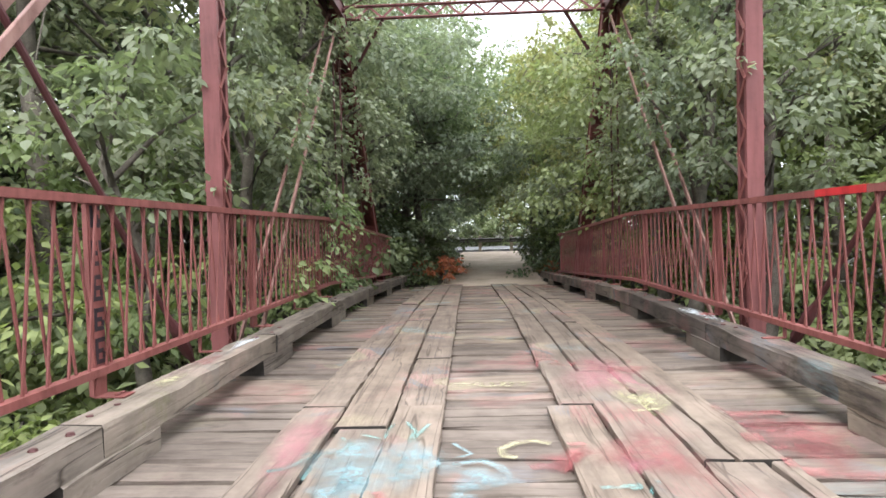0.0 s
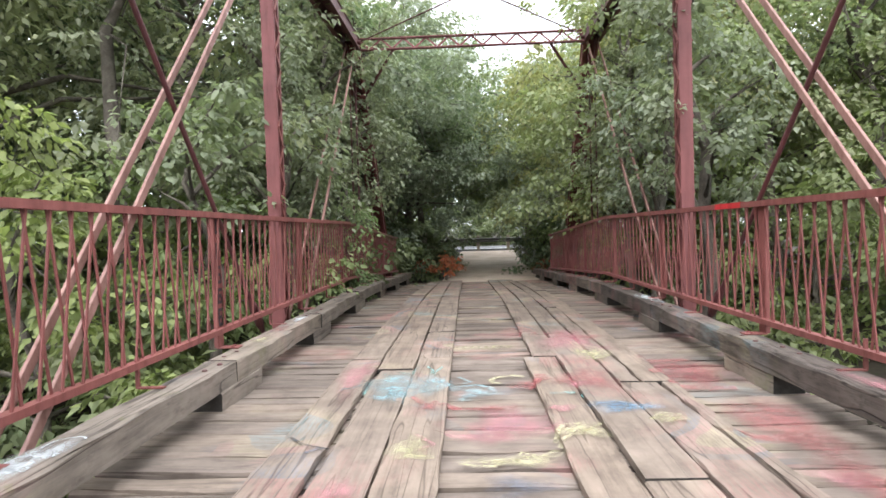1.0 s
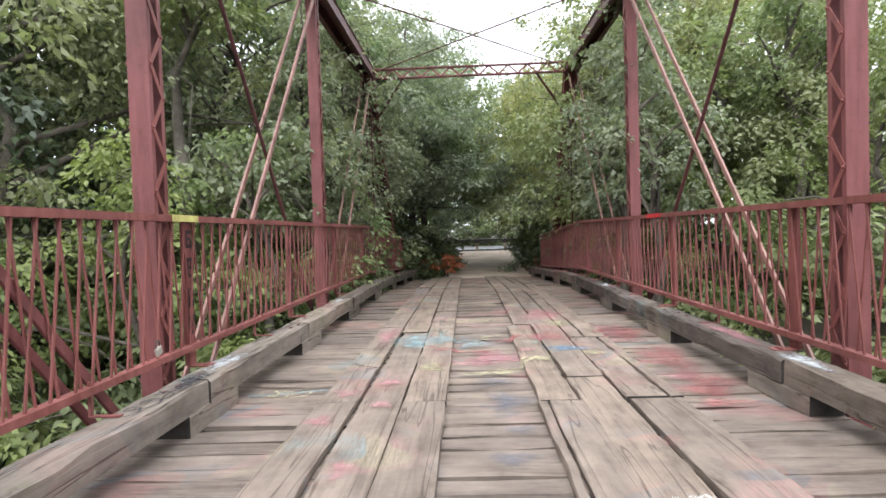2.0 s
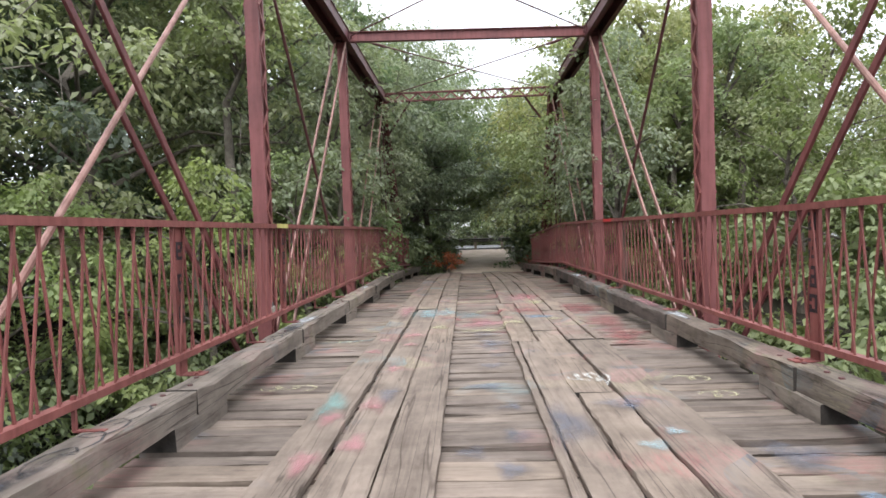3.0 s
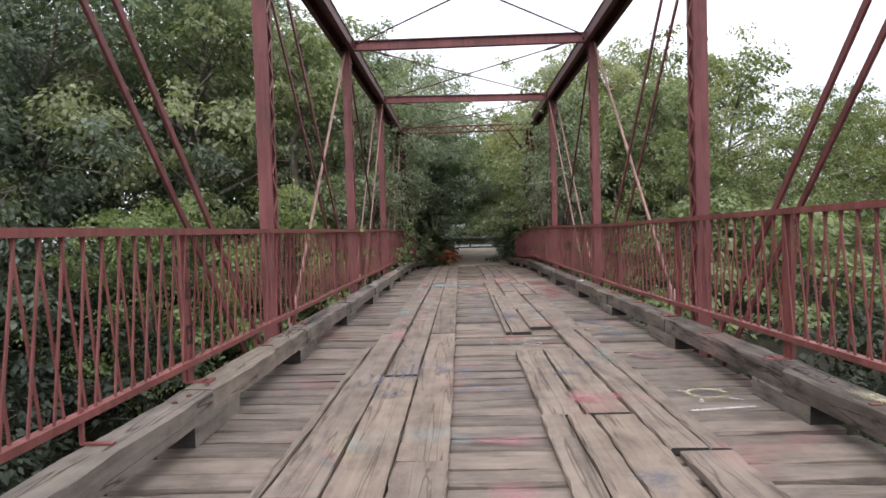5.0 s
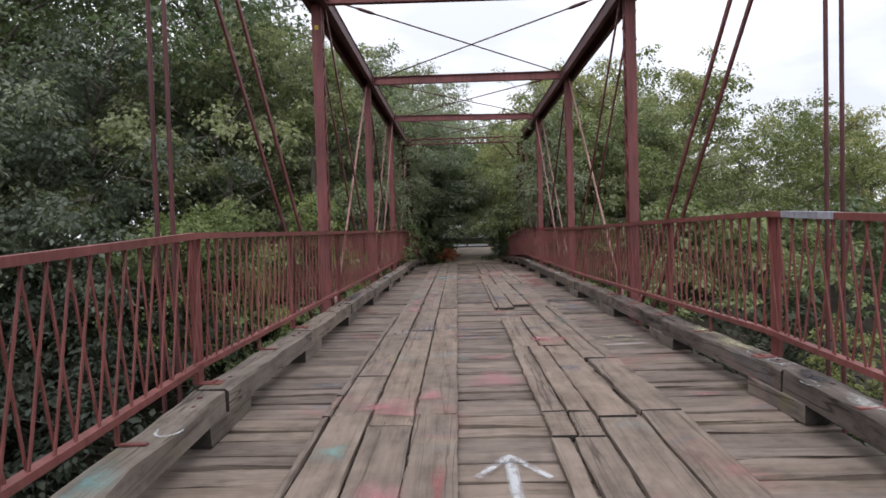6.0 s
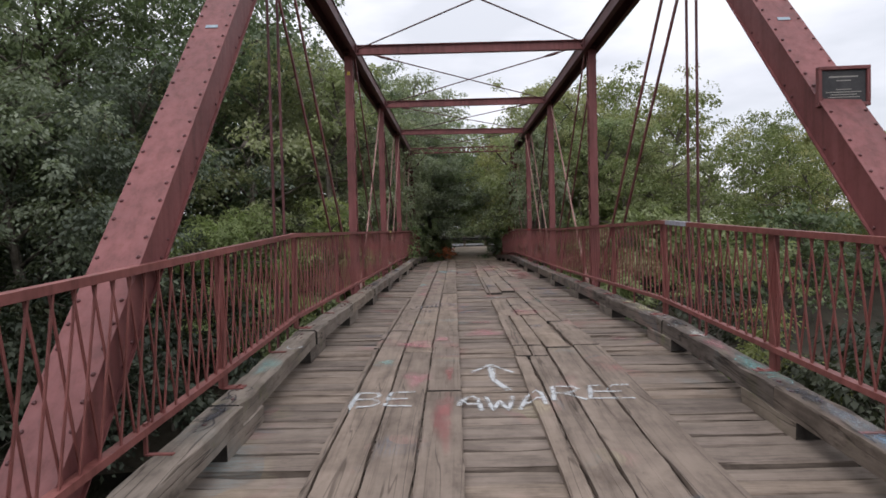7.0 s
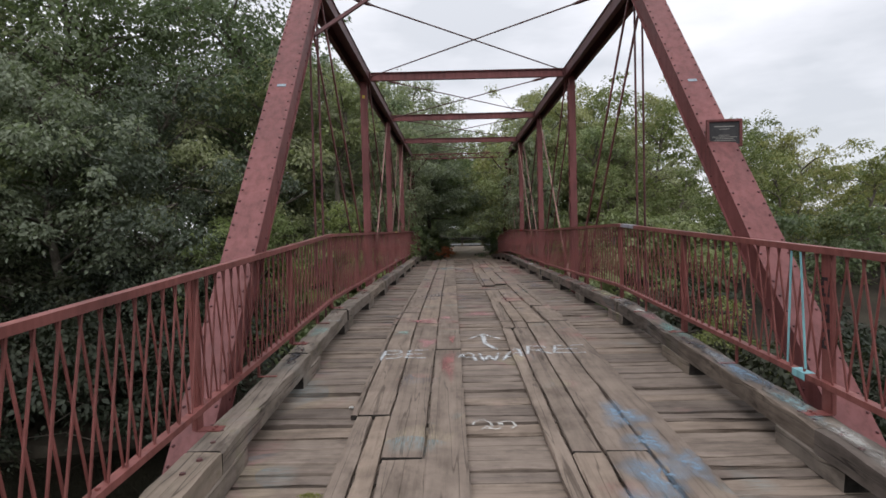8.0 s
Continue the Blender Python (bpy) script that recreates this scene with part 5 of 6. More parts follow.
PAINT_A = [
    ("red", "W", 0.42, 1.2, 6.41, 0.22, 5),
    ("yellow", "W", -0.35, 0.22, 5.86, 0.14, 7),
    ("red", "S", [(1.37, 4.99), (1.84, 5.01)], 0.16),
    ("red", "S", [(1.41, 4.74), (1.83, 4.74)], 0.18),
    ("red", "S", [(1.32, 4.43), (1.87, 4.32)], 0.2),
]
PAINT_B = [
    ("red", "S", [(1.36, 4.06), (1.86, 3.97)], 0.18),
]
PAINT_C = [
    ("red", "P", 1.62, 2.86, 0.3, 0.1),
    ("pink", "P", 1.66, 2.26, 0.2, 0.14),
    ("navy", "P", 0.02, 2.22, 0.22, 0.16),
    ("pink", "P", -0.88, 2.08, 0.12, 0.16),
    ("yellow", "W", -1.96, -1.56, 1.94, 0.2, 3),
    ("cyan", "S", [(-2.07, 1.89), (-1.74, 1.96), (-1.42, 2.06)], 0.07),
    ("red", "P", 1.68, 1.81, 0.26, 0.26),
    ("pink", "P", -1.21, 1.77, 0.13, 0.14),
    ("navy", "P", 0.09, 1.61, 0.2, 0.3),
    ("red", "P", 1.68, 1.46, 0.26, 0.12),
    ("pink", "P", -0.88, 1.42, 0.11, 0.12),
    ("pink", "P", -1.25, 1.04, 0.12, 0.14),
    ("navy", "P", 0.13, 0.92, 0.12, 0.1),
    ("navy", "P", 0.03, 0.42, 0.16, 0.12),
    ("pink", "P", -0.92, 0.17, 0.1, 0.16),
    ("yellow", "W", 1.62, 1.89, -0.29, 0.2, 2),
]
PAINT_D = [
    ("yellow", "W", -2.05, -1.58, -0.29, 0.2, 3),
    ("pale", "W", 0.68, 1.02, -0.34, 0.3, 4),
    ("navy", "P", -0.06, -0.39, 0.2, 0.14),
    ("navy", "P", -0.86, -0.76, 0.1, 0.3),
    ("yellow", "W", 1.65, 1.91, -0.8, 0.2, 2),
    ("teal", "P", -1.27, -1.0, 0.12, 0.4),
    ("pink", "P", -0.96, -1.01, 0.1, 0.2),
    ("navy", "P", 0.11, -1.01, 0.1, 0.12),
    ("pink", "P", -0.9, -1.07, 0.08, 0.2),
    ("navy", "P", 0.93, -1.15, 0.22, 0.16),
    ("pink", "P", -1.22, -1.36, 0.1, 0.2),
    ("navy", "P", 0.1, -1.68, 0.11, 0.16),
    ("cyan", "P", 1.1, -1.79, 0.08, 0.08),
    ("pink", "P", -0.94, -1.89, 0.1, 0.2),
    ("navy", "P", -0.19, -1.96, 0.1, 0.12),
    ("cyan", "P", 0.9, -2.02, 0.1, 0.1),
    ("pink", "P", -1.19, -2.19, 0.1, 0.22),
    ("navy", "P", 0.03, -2.24, 0.12, 0.14),
    ("blue", "P", 1.77, -2.7, 0.12, 0.1),
    ("pink", "P", -1.18, -3.23, 0.15, 0.45),
]
PAINT_E = [
    ("pale", "S", [(0.14, -3.26), (0.09, -3.62)], 0.025),
    ("pale", "S", [(-0.02, -3.34), (0.07, -3.57), (0.08, -3.94)], 0.025),
    ("pale", "L", 0.74, -3.48, 0.12, 0.09, 0, 350),
    ("pale", "L", 0.43, -3.53, 0.11, 0.1, 160, 400),
    ("pale", "S", [(0.3, -3.77), (0.32, -3.94), (0.4, -4.15)], 0.025),
    ("pale", "W", 0.43, 0.69, -3.82, 0.12, 3),
    ("pink", "L", 1.71, -4.58, 0.13, 0.1, 0, 340),
    ("navy", "L", 1.8, -4.63, 0.2, 0.1, 0, 360),
    ("green", "P", 1.23, -4.77, 0.09, 0.5),
    ("navy", "P", 0.94, -5.17, 0.14, 0.14),
    ("navy", "P", -0.51, -5.32, 0.1, 0.3),
    ("navy", "W", -0.96, -0.71, -5.41, 0.6, 3),
    ("navy", "P", 0.7, -5.55, 0.16, 0.16),
    ("navy", "W", -1.26, -0.96, -5.71, 0.5, 3),
    ("navy", "P", -0.0, -5.94, 0.25, 0.06),
    ("pale", "S", [(1.52, -6.07), (1.63, -6.16)], 0.04),
]
PAINT_F = [
    ("pale", "S", [(1.91, -6.1), (2.01, -6.04)], 0.04),
    ("navy", "W", -1.05, -0.8, -6.17, 0.24, 3),
    ("navy", "P", 1.77, -6.2, 0.1, 0.07),
    ("yellow", "L", 1.77, -6.2, 0.16, 0.13, 0, 330),
    ("pale", "S", [(1.89, -6.34), (1.97, -6.44)], 0.04),
    ("pink", "P", 0.94, -6.36, 0.1, 0.12),
    ("pale", "S", [(1.65, -6.38), (1.62, -6.48)], 0.04),
    ("pink", "P", 0.68, -6.41, 0.18, 0.2),
    ("red", "P", 0.69, -6.51, 0.12, 0.12),
    ("white", "S", [(1.46, -6.68), (1.65, -6.65), (1.98, -6.61)], 0.045),
    ("pink", "P", 0.0, -7.27, 0.28, 0.1),
    ("navy", "P", 0.76, -8.06, 0.15, 0.2),
    ("navy", "P", -1.62, -8.4, 0.25, 0.08),
    ("pink", "P", 1.77, -8.95, 0.16, 0.08),
    ("pink", "P", -0.62, -8.99, 0.12, 0.22),
    ("pink", "P", -0.89, -9.45, 0.2, 0.14),
    ("teal", "P", -1.24, -10.2, 0.13, 0.11),
    ("red", "P", -0.51, -10.7, 0.05, 0.3),
    ("pink", "P", -0.85, -10.89, 0.16, 0.3),
]
PAINT_G = [
    ("red", "P", -0.59, -12.11, 0.06, 0.25),
    ("blue", "P", 1.01, -13.81, 0.22, 0.36),
    ("pale", "W", -0.29, 0.05, -13.88, 0.24, 3),
    ("blue", "P", 1.05, -14.42, 0.2, 0.3),
    ("blue", "P", 1.24, -14.83, 0.14, 0.3),
    ("blue", "P", 0.94, -15.04, 0.24, 0.4),
    ("blue", "P", 0.76, -15.5, 0.2, 0.34),
]
PAINT_H = [
    ("teal", "S", [(-1.26, 3.99), (-1.18, 4.02), (-1.14, 4.08), (-1.09, 4.17)], 0.053),
    ("teal", "S", [(-1.12, 3.96), (-1.04, 4.03)], 0.060),
    ("teal", "S", [(-1.13, 4.2), (-1.08, 4.3), (-0.96, 4.22), (-0.89, 4.37), (-0.99, 4.49)], 0.045),
    ("teal", "S", [(-0.87, 4.54), (-0.74, 4.46), (-0.69, 4.72)], 0.038),
    ("teal", "S", [(-0.62, 4.77), (-0.55, 4.59), (-0.57, 4.38), (-0.47, 4.72)], 0.042),
    ("cyan", "S", [(-0.32, 4.5), (-0.21, 4.33), (-0.39, 4.2)], 0.038),
    ("cyan", "S", [(-0.32, 4.18), (-0.16, 4.23), (-0.06, 4.14), (-0.03, 4.03), (-0.07, 3.93), (-0.21, 3.9), (-0.31, 3.89)], 0.075),
    ("cyan", "S", [(-0.66, 4.26), (-0.56, 4.16), (-0.59, 3.96), (-0.47, 3.88)], 0.060),
    ("cyan", "S", [(-0.48, 4.2), (-0.39, 4.07), (-0.46, 3.96)], 0.060),
    ("cyan", "P", -0.8, 3.84, 0.14, 0.08),
]
PAINT_I = [
    ("cyan", "P", -0.89, 3.74, 0.11, 0.1),
    ("cyan", "P", -0.58, 3.88, 0.1, 0.05),
    ("cyan", "P", -0.26, 3.79, 0.08, 0.05),
    ("yellow", "S", [(0.25, 4.48), (0.16, 4.53), (0.04, 4.49), (-0.04, 4.4), (-0.03, 4.29), (0.04, 4.27)], 0.075),
    ("red", "S", [(0.1, 4.12), (0.21, 4.17), (0.3, 4.11), (0.41, 4.23), (0.41, 4.35), (0.33, 4.33)], 0.090),
    ("red", "P", 0.25, 4.13, 0.14, 0.1),
    ("teal", "S", [(0.38, 3.76), (0.47, 3.77), (0.58, 3.79)], 0.053),
    ("teal", "S", [(0.52, 3.74), (0.67, 3.83)], 0.045),
    ("pink", "P", 0.64, 4.05, 0.16, 0.12),
    ("red", "S", [(-0.66, 3.74), (-0.55, 3.52), (-0.46, 3.6)], 0.075),
    ("red", "P", -0.52, 3.46, 0.09, 0.1),
    ("red", "P", -0.19, 3.54, 0.32, 0.035),
    ("pink", "P", -0.14, 2.95, 0.32, 0.1),
    ("pink", "P", 0.41, 3.39, 0.13, 0.1),
]
PAINT_J = [
    ("yellow", "S", [(-0.04, 2.55), (-0.1, 2.48), (-0.21, 2.49), (-0.28, 2.52), (-0.22, 2.55), (-0.09, 2.53), (0.03, 2.56), (0.14, 2.64), (0.07, 2.68), (0.04, 2.61), (0.18, 2.61), (0.28, 2.71)], 0.053),
    ("yellow", "S", [(0.28, 2.83), (0.36, 3.02), (0.51, 3.05), (0.61, 3.04), (0.5, 2.92), (0.37, 2.83), (0.3, 2.74)], 0.053),
    ("yellow", "P", -0.54, 2.54, 0.13, 0.09),
    ("yellow", "S", [(-0.64, 2.75), (-0.58, 2.8), (-0.54, 2.68), (-0.61, 2.61)], 0.045),
    ("blue", "P", 0.79, 3.42, 0.2, 0.1),
    ("blue", "S", [(0.68, 3.49), (0.83, 3.51), (0.93, 3.37), (0.73, 3.27)], 0.053),
    ("yellow", "S", [(0.94, 3.1), (1.07, 3.23), (1.15, 3.19), (1.03, 3.04)], 0.068),
    ("black", "S", [(-1.34, 2.87), (-1.23, 2.74), (-1.05, 2.65)], 0.030),
]
PAINT_K = [
    ("navy", "S", [(-1.18, 2.6), (-1.09, 2.68)], 0.045),
    ("pink", "S", [(-0.56, 2.88), (-0.44, 2.7), (-0.52, 2.63), (-0.47, 2.54)], 0.045),
    ("yellow", "S", [(0.87, 5.47), (0.86, 5.15), (0.94, 5.09), (1.09, 5.19), (1.14, 5.11), (1.02, 4.98), (0.85, 4.94)], 0.075),
    ("yellow", "S", [(0.87, 5.78), (0.99, 5.47), (1.06, 5.31)], 0.068),
    ("red", "P", 1.02, 6.1, 0.30, 0.22),
]
WASH = [
    ("cyan", "P", -0.78, 3.95, 0.30, 0.30), ("cyan", "P", -0.50, 4.12, 0.20, 0.34), ("cyan", "P", -0.16, 3.98, 0.18, 0.16), ("cyan", "P", -0.85, 4.25, 0.25, 0.2), ("yellow", "P", 0.47, 2.92, 0.18, 0.16), ("yellow", "P", 0.05, 2.56, 0.32, 0.10), ("yellow", "P", 1.0, 5.2, 0.2, 0.3),
    ("red", "P", 0.30, 4.20, 0.16, 0.14), ("blue", "P", 0.84, 3.40, 0.26, 0.16), ("yellow", "P", 1.06, 3.14, 0.13, 0.12), ("yellow", "P", -0.57, 2.66, 0.14, 0.22), ("red", "P", -0.10, 3.55, 0.34, 0.08),
    ("red", "P", 1.78, 3.1, 0.30, 0.75), ("red", "P", 1.72, 4.55, 0.34, 0.55), ("red", "P", 1.80, 2.1, 0.26, 0.5), ("pink", "P", 0.05, 3.2, 0.34, 0.45), ("pink", "P", 0.9, 5.9, 0.4, 0.7), ("red", "P", 0.75, 4.2, 0.3, 0.4),
    ("pink", "P", -1.22, 4.4, 0.16, 0.7), ("navy", "P", 1.75, -3.2, 0.3, 0.3), ("navy", "P", 1.7, -2.1, 0.25, 0.25), ("navy", "P", 0.45, -1.6, 0.16, 0.5), ("pink", "P", -0.02, -8.3, 0.3, 0.35), ("pink", "P", -0.95, -9.3, 0.3, 0.25), ("red", "P", -0.55, -12.0, 0.1, 0.7),
]
MARKS = WASH + PAINT_A + PAINT_B + PAINT_C + PAINT_D + PAINT_E + PAINT_F + PAINT_G + PAINT_H + PAINT_I + PAINT_J + PAINT_K
for i, (colour, how, *v) in enumerate(MARKS):
    if how == "S":
        paint_mark(colour, lambda bm, uvl: stroke(bm, uvl, v[0], v[1]), colour + " spray paint stroke")
    elif how == "P":
        paint_mark(colour, lambda bm, uvl: patch(bm, uvl, *v, seed=i), colour + " spray paint cloud")
    elif how == "L":
        paint_mark(colour, lambda bm, uvl: stroke(bm, uvl, loop_pts(*v), 0.024 if colour == "pale" else 0.075), colour + " spray paint loop")
    else:
        paint_mark(colour, lambda bm, uvl: stroke(bm, uvl, scrawl(*v, seed=i), 0.04), colour + " unreadable scrawl")


def on_rail(y, side):
    return RAILX[side]


def rail_sleeve(colour, side, y0, y1, label):
    """Fresh paint over a stretch of the top rail."""
    bm = bmesh.new()
    w, t = 0.037, 0.052
    sweep(bm, [(on_rail(y, side), y, rail_z(y, side) + 0.003) for y in (y0, y1)], [(-w, 0), (-w, -t), (-w + 0.002, -t), (-w + 0.002, -0.002), (w - 0.002, -0.002), (w - 0.002, -t), (w, -t), (w, 0)])
    part("painted_stretch", bm, colour, bpy.data.objects["railing" if side < 0 else "railing.001"], label)


FRESH_RED = painted_iron("fresh_red_paint", (0.42, 0.022, 0.025), amount=0.1)
FRESH_YELLOW = painted_iron("yellow_rail_paint", (0.46, 0.42, 0.14), amount=0.3)
FRESH_WHITE = painted_iron("pale_blue_rail_paint", (0.30, 0.30, 0.34), amount=0.7)
CYAN_BAR = painted_iron("cyan_painted_bar", (0.20, 0.44, 0.48), amount=0.2)
BLACK_PAINT = painted_iron("black_marker_paint", (0.018, 0.011, 0.015), amount=0.1)
BRASS = rough_mat("dull_padlock_metal", (0.24, 0.22, 0.18), (0.36, 0.33, 0.28), 30.0, rough=0.4, bump=0.1, dist=0.001)
rail_sleeve(FRESH_RED, 1, 4.92, 5.49, "bright red fresh paint")
rail_sleeve(FRESH_YELLOW, -1, 1.38, 1.82, "yellow paint on the rail")
rail_sleeve(FRESH_WHITE, 1, -9.85, -9.15, "worn pale blue paint")

for y0, up in ((-14.19, 0.07), (-14.32, -0.06)):
    bm = bmesh.new()
    x = on_rail(y0, 1) - 0.022
    beam(bm, (x, y0 + up, rail_z(y0, 1) - 1.0), (x, y0, rail_z(y0, 1) - 0.06), 0.005, 0.026)
    part("painted_bar", bm, CYAN_BAR, bpy.data.objects["railing.001"], "cyan painted bar")
bm = bmesh.new()
sweep(bm, [(on_rail(y, 1), y, rail_z(y, 1) - 1.027) for y in (-14.40, -14.22)], [(-0.043, 0), (-0.043, -0.058), (-0.041, -0.058), (-0.041, -0.002), (0.041, -0.002), (0.041, -0.058), (0.043, -0.058), (0.043, 0)])
part("painted_stretch", bm, CYAN_BAR, bpy.data.objects["railing.001"], "cyan paint on the bottom rail")


def post_bars(side, y, tops):
    """Unreadable dark writing down a rail post, as plain bars."""
    rnd = random.Random(int(y * 100))
    for z in tops:
        bm = bmesh.new()
        x, base = on_rail(y, side), zd(y) + z
        h, w, t = rnd.uniform(0.065, 0.08), 0.048, 0.027
        front, back = sorted((x + side * 0.0085, x + side * 0.0115))
        bars = [((-w, -h), (-w + t, h)), ((-w + t + 0.002, h - t), (w, h)), ((-w + t + 0.002, -h), (w, -h + t))]
        bars += rnd.sample([((-w + t + 0.002, -t / 2), (w * 0.6, t / 2)), ((w - t, -h + t + 0.002), (w, -0.012)), ((w - t, 0.012), (w, h - t - 0.002))], 2)
        for (x0, z0), (x1, z1) in bars:
            box(bm, (front, y + 0.008 + x0, base + z0), (back, y + 0.008 + x1, base + z1))
        part("writing_bar", bm, BLACK_PAINT, bpy.data.objects["railing" if side < 0 else "railing.001"], "dark sprayed writing")


for side, k, tops in ((-1, 9, (1.41, 1.19, 0.98, 0.79, 0.60)), (-1, 8, (1.35, 1.12, 0.88, 0.66)), (-1, 7, (1.30, 1.05, 0.8)), (-1, 6, (1.36, 1.1, 0.86, 0.6)), (-1, 5, (1.3, 1.05, 0.7)), (1, 7, (1.36, 1.16, 0.95, 0.75)), (1, 2, (1.3, 1.1, 0.9))):
    post_bars(side, RAIL_POSTS[side][k], tops)


def padlock():
    y, z = 1.06, 0.60
    x = on_rail(y, -1) + 0.05
    p = thing("padlock", (x, y, z - 0.06), "small dull metal padlock hooked on a railing bar", "padlock")
    bm = bmesh.new()
    box(bm, (x - 0.013, y - 0.035, z - 0.06), (x + 0.013, y + 0.035, z), 0.006, Matrix.Translation((x, y, z)) @ Euler((radians(18), 0, 0)).to_matrix().to_4x4() @ Matrix.Translation((-x, -y, -z)))
    part("lock_body", bm, BRASS, p)
    bm = bmesh.new()
    pts = [Vector((x, y - 0.024, z - 0.005))] + [Vector((x, y + 0.024 * math.cos(radians(a)), z + 0.022 + 0.024 * math.sin(radians(a)))) for a in range(180, -1, -30)] + [Vector((x, y + 0.024, z - 0.005))]
    limb(bm, pts, 0.006, 0.006, 6)
    part("shackle", bm, STEEL, p)


padlock()
KERB_TOP = lambda x, y: zd(y) + 0.332
for colour, x, y, rx, ry in (("yellow", -2.20, 4.86, 0.10, 0.22), ("red", -2.20, 5.48, 0.09, 0.2), ("white", -2.20, 6.22, 0.08, 0.3), ("white", -2.22, 1.81, 0.11, 0.35), ("black", -2.22, 1.20, 0.10, 0.4), ("white", 2.19, 7.50, 0.10, 0.5), ("pink", 2.21, 2.61, 0.11, 0.7), ("white", 2.22, 1.37, 0.10, 0.35), ("teal", -2.28, -11.23, 0.12, 0.34), ("teal", 2.28, -11.59, 0.10, 0.5), ("blue", 2.26, -13.41, 0.11, 0.75), ("pale", 2.24, -15.74, 0.10, 0.6), ("cyan", 2.25, -14.41, 0.10, 0.5), ("navy", 2.27, -12.80, 0.09, 0.4), ("pale", 2.25, -15.02, 0.09, 0.4), ("navy", 2.24, -16.20, 0.08, 0.4), ("pale", 2.27, -12.90, 0.09, 0.4), ("pink", 2.28, -10.76, 0.10, 0.3), ("pale", 2.29, -10.25, 0.09, 0.25), ("yellow", 2.29, -8.34, 0.10, 0.5), ("yellow", 2.29, -7.54, 0.08, 0.3), ("black", 2.29, -9.64, 0.09, 0.25), ("black", 2.27, -12.40, 0.08, 0.3), ("black", -2.27, -3.30, 0.09, 0.7), ("black", -2.27, -12.53, 0.08, 0.4)):
    paint_mark(colour, lambda bm, uvl: patch(bm, uvl, x, y, rx, ry, KERB_TOP, int(y * 10)), colour + " spray paint on the kerb")
for colour, side, y0, y1, n, seed in (("white", -1, 1.15, 2.15, 5, 3), ("black", -1, 0.35, 1.25, 5, 4), ("black", -1, -4.9, -3.6, 6, 5), ("black", -1, -2.9, -1.9, 4, 6), ("white", 1, 6.9, 7.9, 4, 7), ("black", -1, -12.9, -11.9, 4, 8),
                                      ("navy", 1, -12.9, -12.0, 4, 9), ("black", 1, -14.4, -13.2, 5, 10), ("white", 1, -9.4, -8.7, 4, 11), ("black", 1, -7.2, -6.2, 4, 12), ("teal", 1, -12.1, -11.3, 4, 13), ("yellow", 1, -8.6, -7.4, 6, 14)):
    track = [(side * (half(q) + 0.13) + p, q) for q, p in scrawl(y0, y1, 0.0, 0.16, n, seed)]
    paint_mark(colour, lambda bm, uvl: stroke(bm, uvl, track, 0.022, KERB_TOP), colour + " unreadable scrawl along the kerb")
paint_mark("white", lambda bm, uvl: stroke(bm, uvl, loop_pts(-2.21, -10.46, 0.085, 0.12, 180, 360), 0.03, KERB_TOP), "white smiling curve")
paint_mark("white", lambda bm, uvl: stroke(bm, uvl, loop_pts(2.18, -9.79, 0.05, 0.09, 150, 420), 0.022, KERB_TOP), "white painted loop")


# small pale tags and a yellow marker on the iron
TAG = rough_mat("pale_blue_tag", (0.20, 0.26, 0.30), (0.28, 0.34, 0.38), 12.0, rough=0.5, bump=0.1, dist=0.001)
YELLOW_TAG = rough_mat("yellow_marker", (0.50, 0.36, 0.05), (0.60, 0.44, 0.08), 12.0, rough=0.5, bump=0.1, dist=0.001)
for truss_name, side, foot, high in (("truss", -1, -0.05, 0.655), ("truss.001", 1, 0.15, 0.645)):
    a, b = Vector((side * TX + foot, NODES[0], LOW)), Vector((side * TX, node(1, side) - 0.07, TOP))
    m, length = between(a, b, (1, 0, 0))
    face = 0.144 if (m.to_3x3() @ Vector((0, 1, 0))).z > 0 else -0.144
    bm = bmesh.new()
    box(bm, (-0.055, face - 0.004, length * high - 0.022), (0.055, face + 0.004, length * high + 0.022), 0.0, m)
    part("number_tag", bm, TAG, bpy.data.objects[truss_name], "small pale blue metal tag")
bm = bmesh.new()
box(bm, (-TX - 0.03, node(2, -1) - 0.116, 4.84), (-TX + 0.03, node(2, -1) - 0.106, 4.91))
part("marker", bm, YELLOW_TAG, bpy.data.objects["truss"], "small yellow marker")


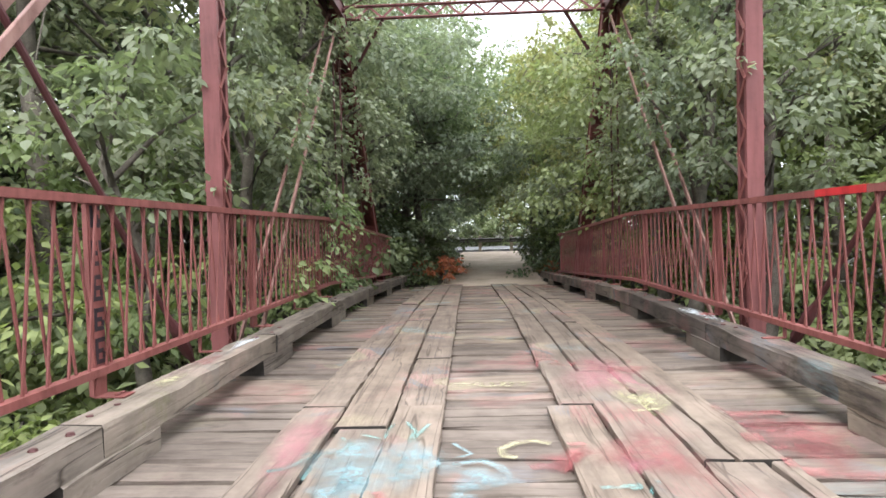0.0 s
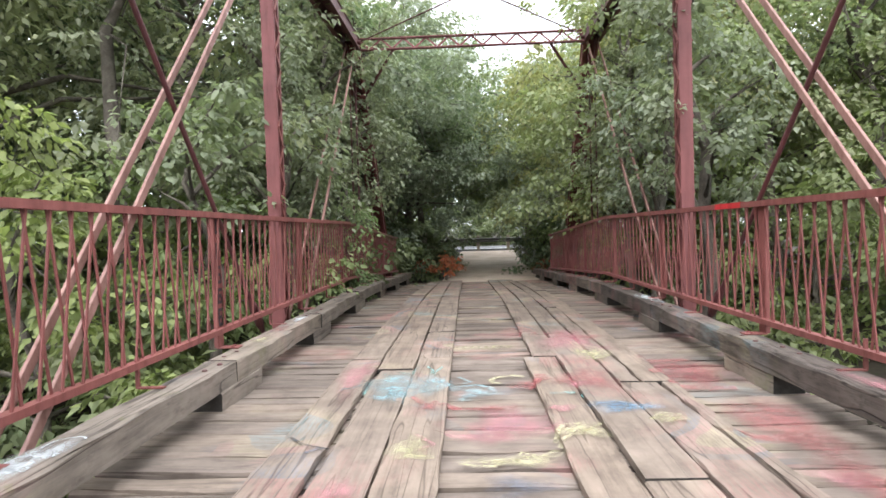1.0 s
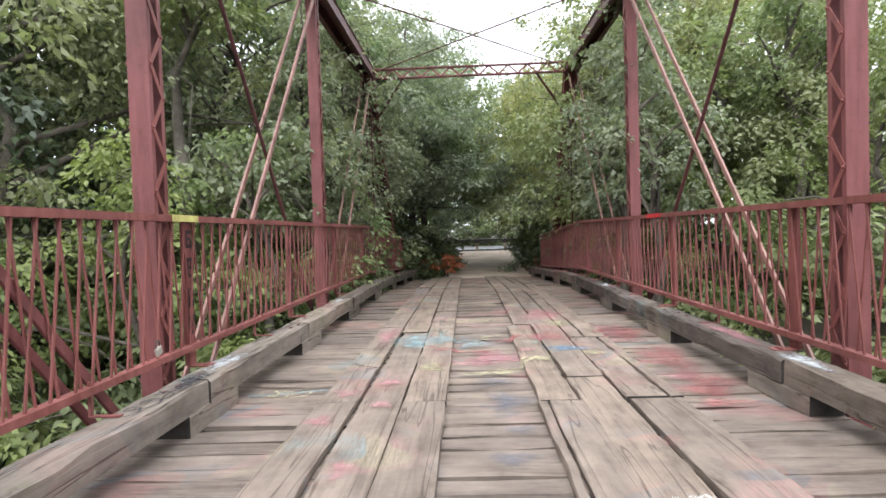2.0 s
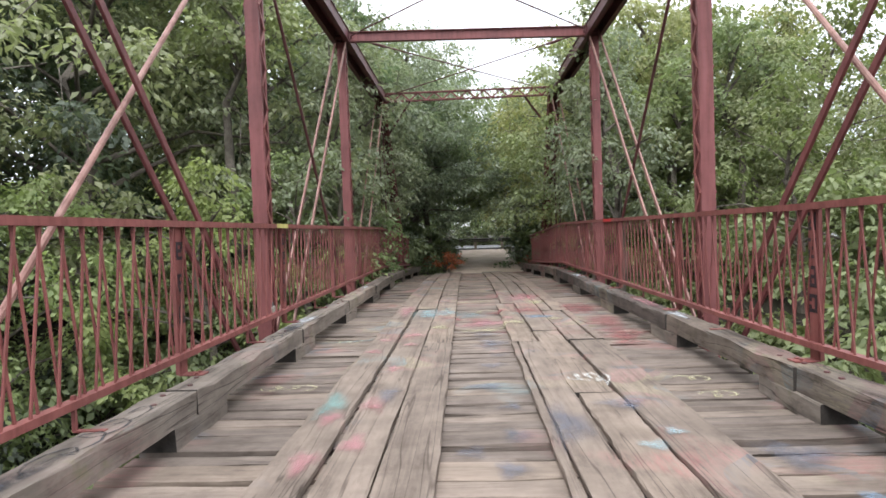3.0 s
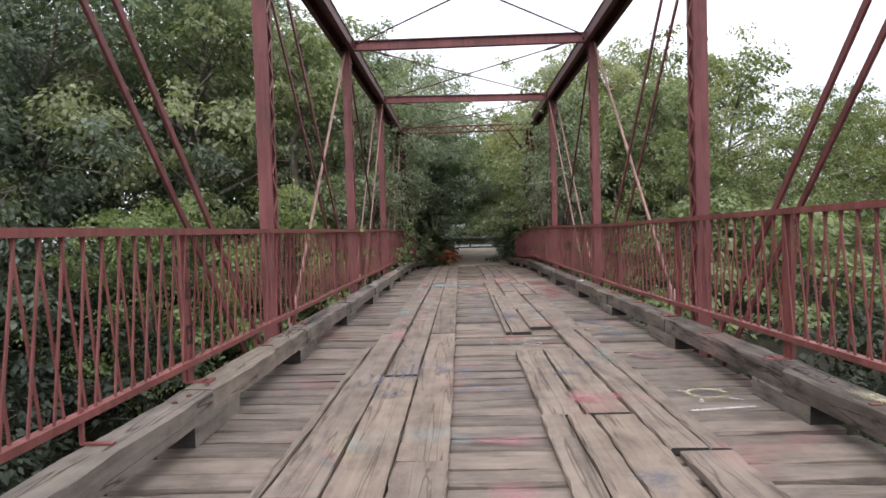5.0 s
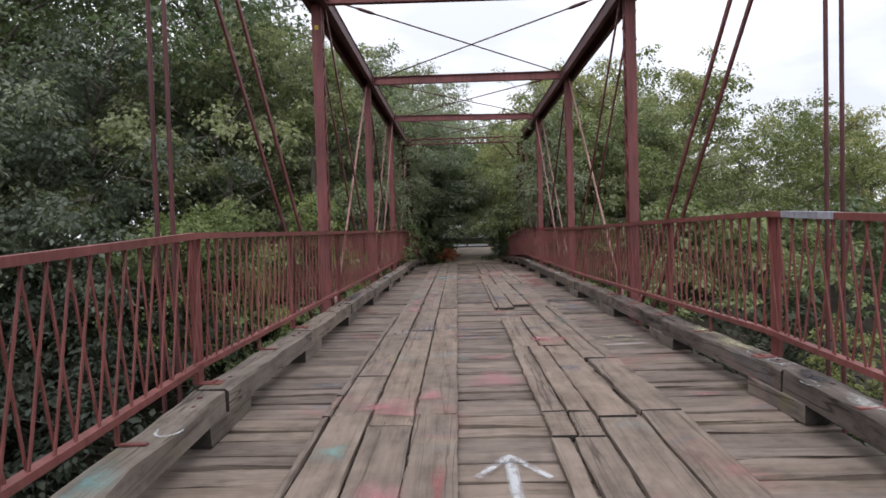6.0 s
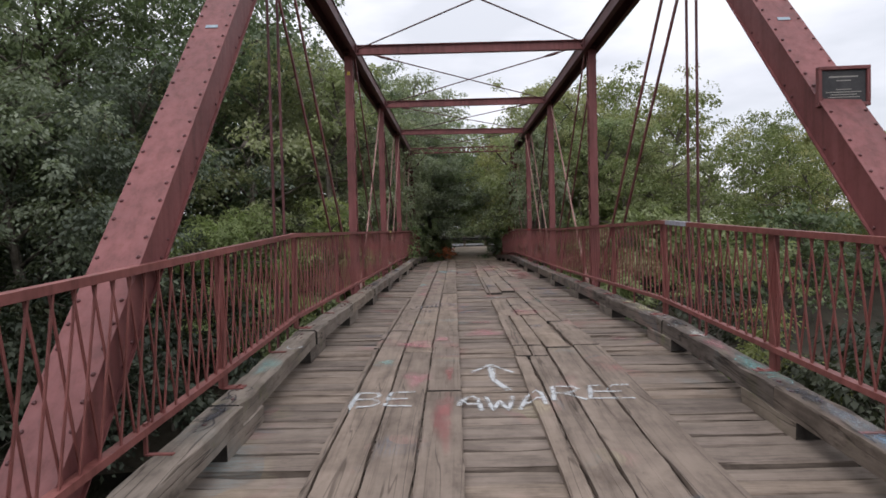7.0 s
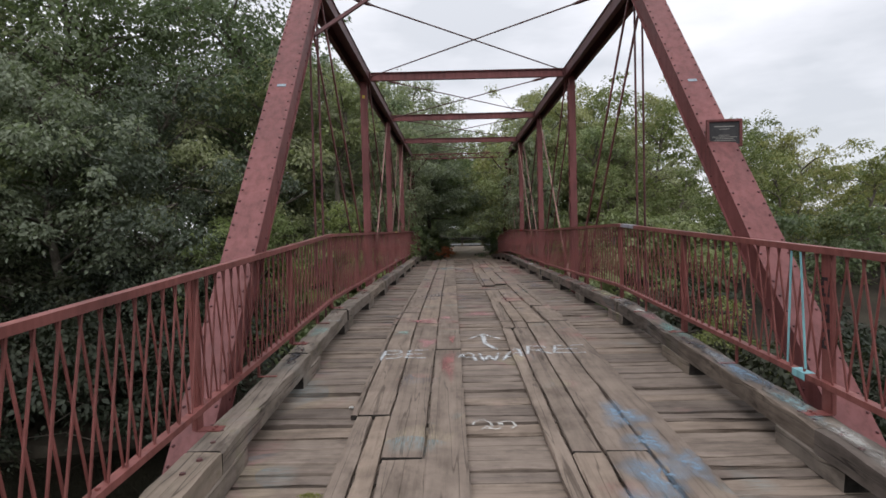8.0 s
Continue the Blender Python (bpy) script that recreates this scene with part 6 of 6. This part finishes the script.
# moss in the joints by the kerb and a pale scrap on the planks
MOSS = rough_mat("yellow_green_moss", (0.10, 0.11, 0.03), (0.24, 0.24, 0.08), 60.0, rough=0.95, bump=0.5, dist=0.004)


def moss_tuft(x, y, reach, seed):
    rnd = random.Random(seed)
    z = zd(y) + 0.012
    t = thing("moss_tuft", (x, y, z), "yellow-green moss tuft in a joint of the planks", "moss", "moss tufts")
    bm = bmesh.new()
    for _ in range(170):
        a, r = rnd.uniform(0, 2 * math.pi), reach * rnd.random() ** 0.8
        p = Vector((x + math.cos(a) * r, y + math.sin(a) * r * 0.45, z))
        q = p + Vector((rnd.uniform(-0.014, 0.014), rnd.uniform(-0.014, 0.014), rnd.uniform(0.008, 0.034) * (1.2 - r / reach)))
        w = Vector((math.cos(a + 1.3), math.sin(a + 1.3), 0)) * rnd.uniform(0.003, 0.006)
        u = Vector((-w.y, w.x, 0))
        base = [bm.verts.new(p + w), bm.verts.new(p - w * 0.5 + u), bm.verts.new(p - w * 0.5 - u)]
        tip = bm.verts.new(q)
        for k in range(3):
            bm.faces.new((base[k], base[(k + 1) % 3], tip))
    part("blades", bm, MOSS, t)


moss_tuft(-1.50, -15.13, 0.10, 5)
moss_tuft(-1.86, -15.24, 0.12, 6)


def paper_scrap(x, y):
    rnd = random.Random(4)
    z = zd(y) + 0.021
    t = thing("paper_scrap", (x, y, z), "small crumpled pale paper scrap lying on the planks", "litter")
    bm = bmesh.new()
    grid = [[bm.verts.new((x + (i - 2) * 0.012 + rnd.uniform(-0.003, 0.003), y + (j - 2) * 0.015 + rnd.uniform(-0.004, 0.004), z + rnd.uniform(0.0, 0.016))) for j in range(5)] for i in range(5)]
    for i in range(4):
        for j in range(4):
            bm.faces.new((grid[i][j], grid[i + 1][j], grid[i + 1][j + 1], grid[i][j + 1]))
    bmesh.ops.solidify(bm, geom=bm.faces[:], thickness=0.001)
    part("sheet", bm, SCRAP, t)


SCRAP = rough_mat("pale_paper", (0.55, 0.55, 0.54), (0.70, 0.70, 0.68), 30.0, rough=0.8, bump=0.1, dist=0.001)
paper_scrap(-1.50, -13.37)
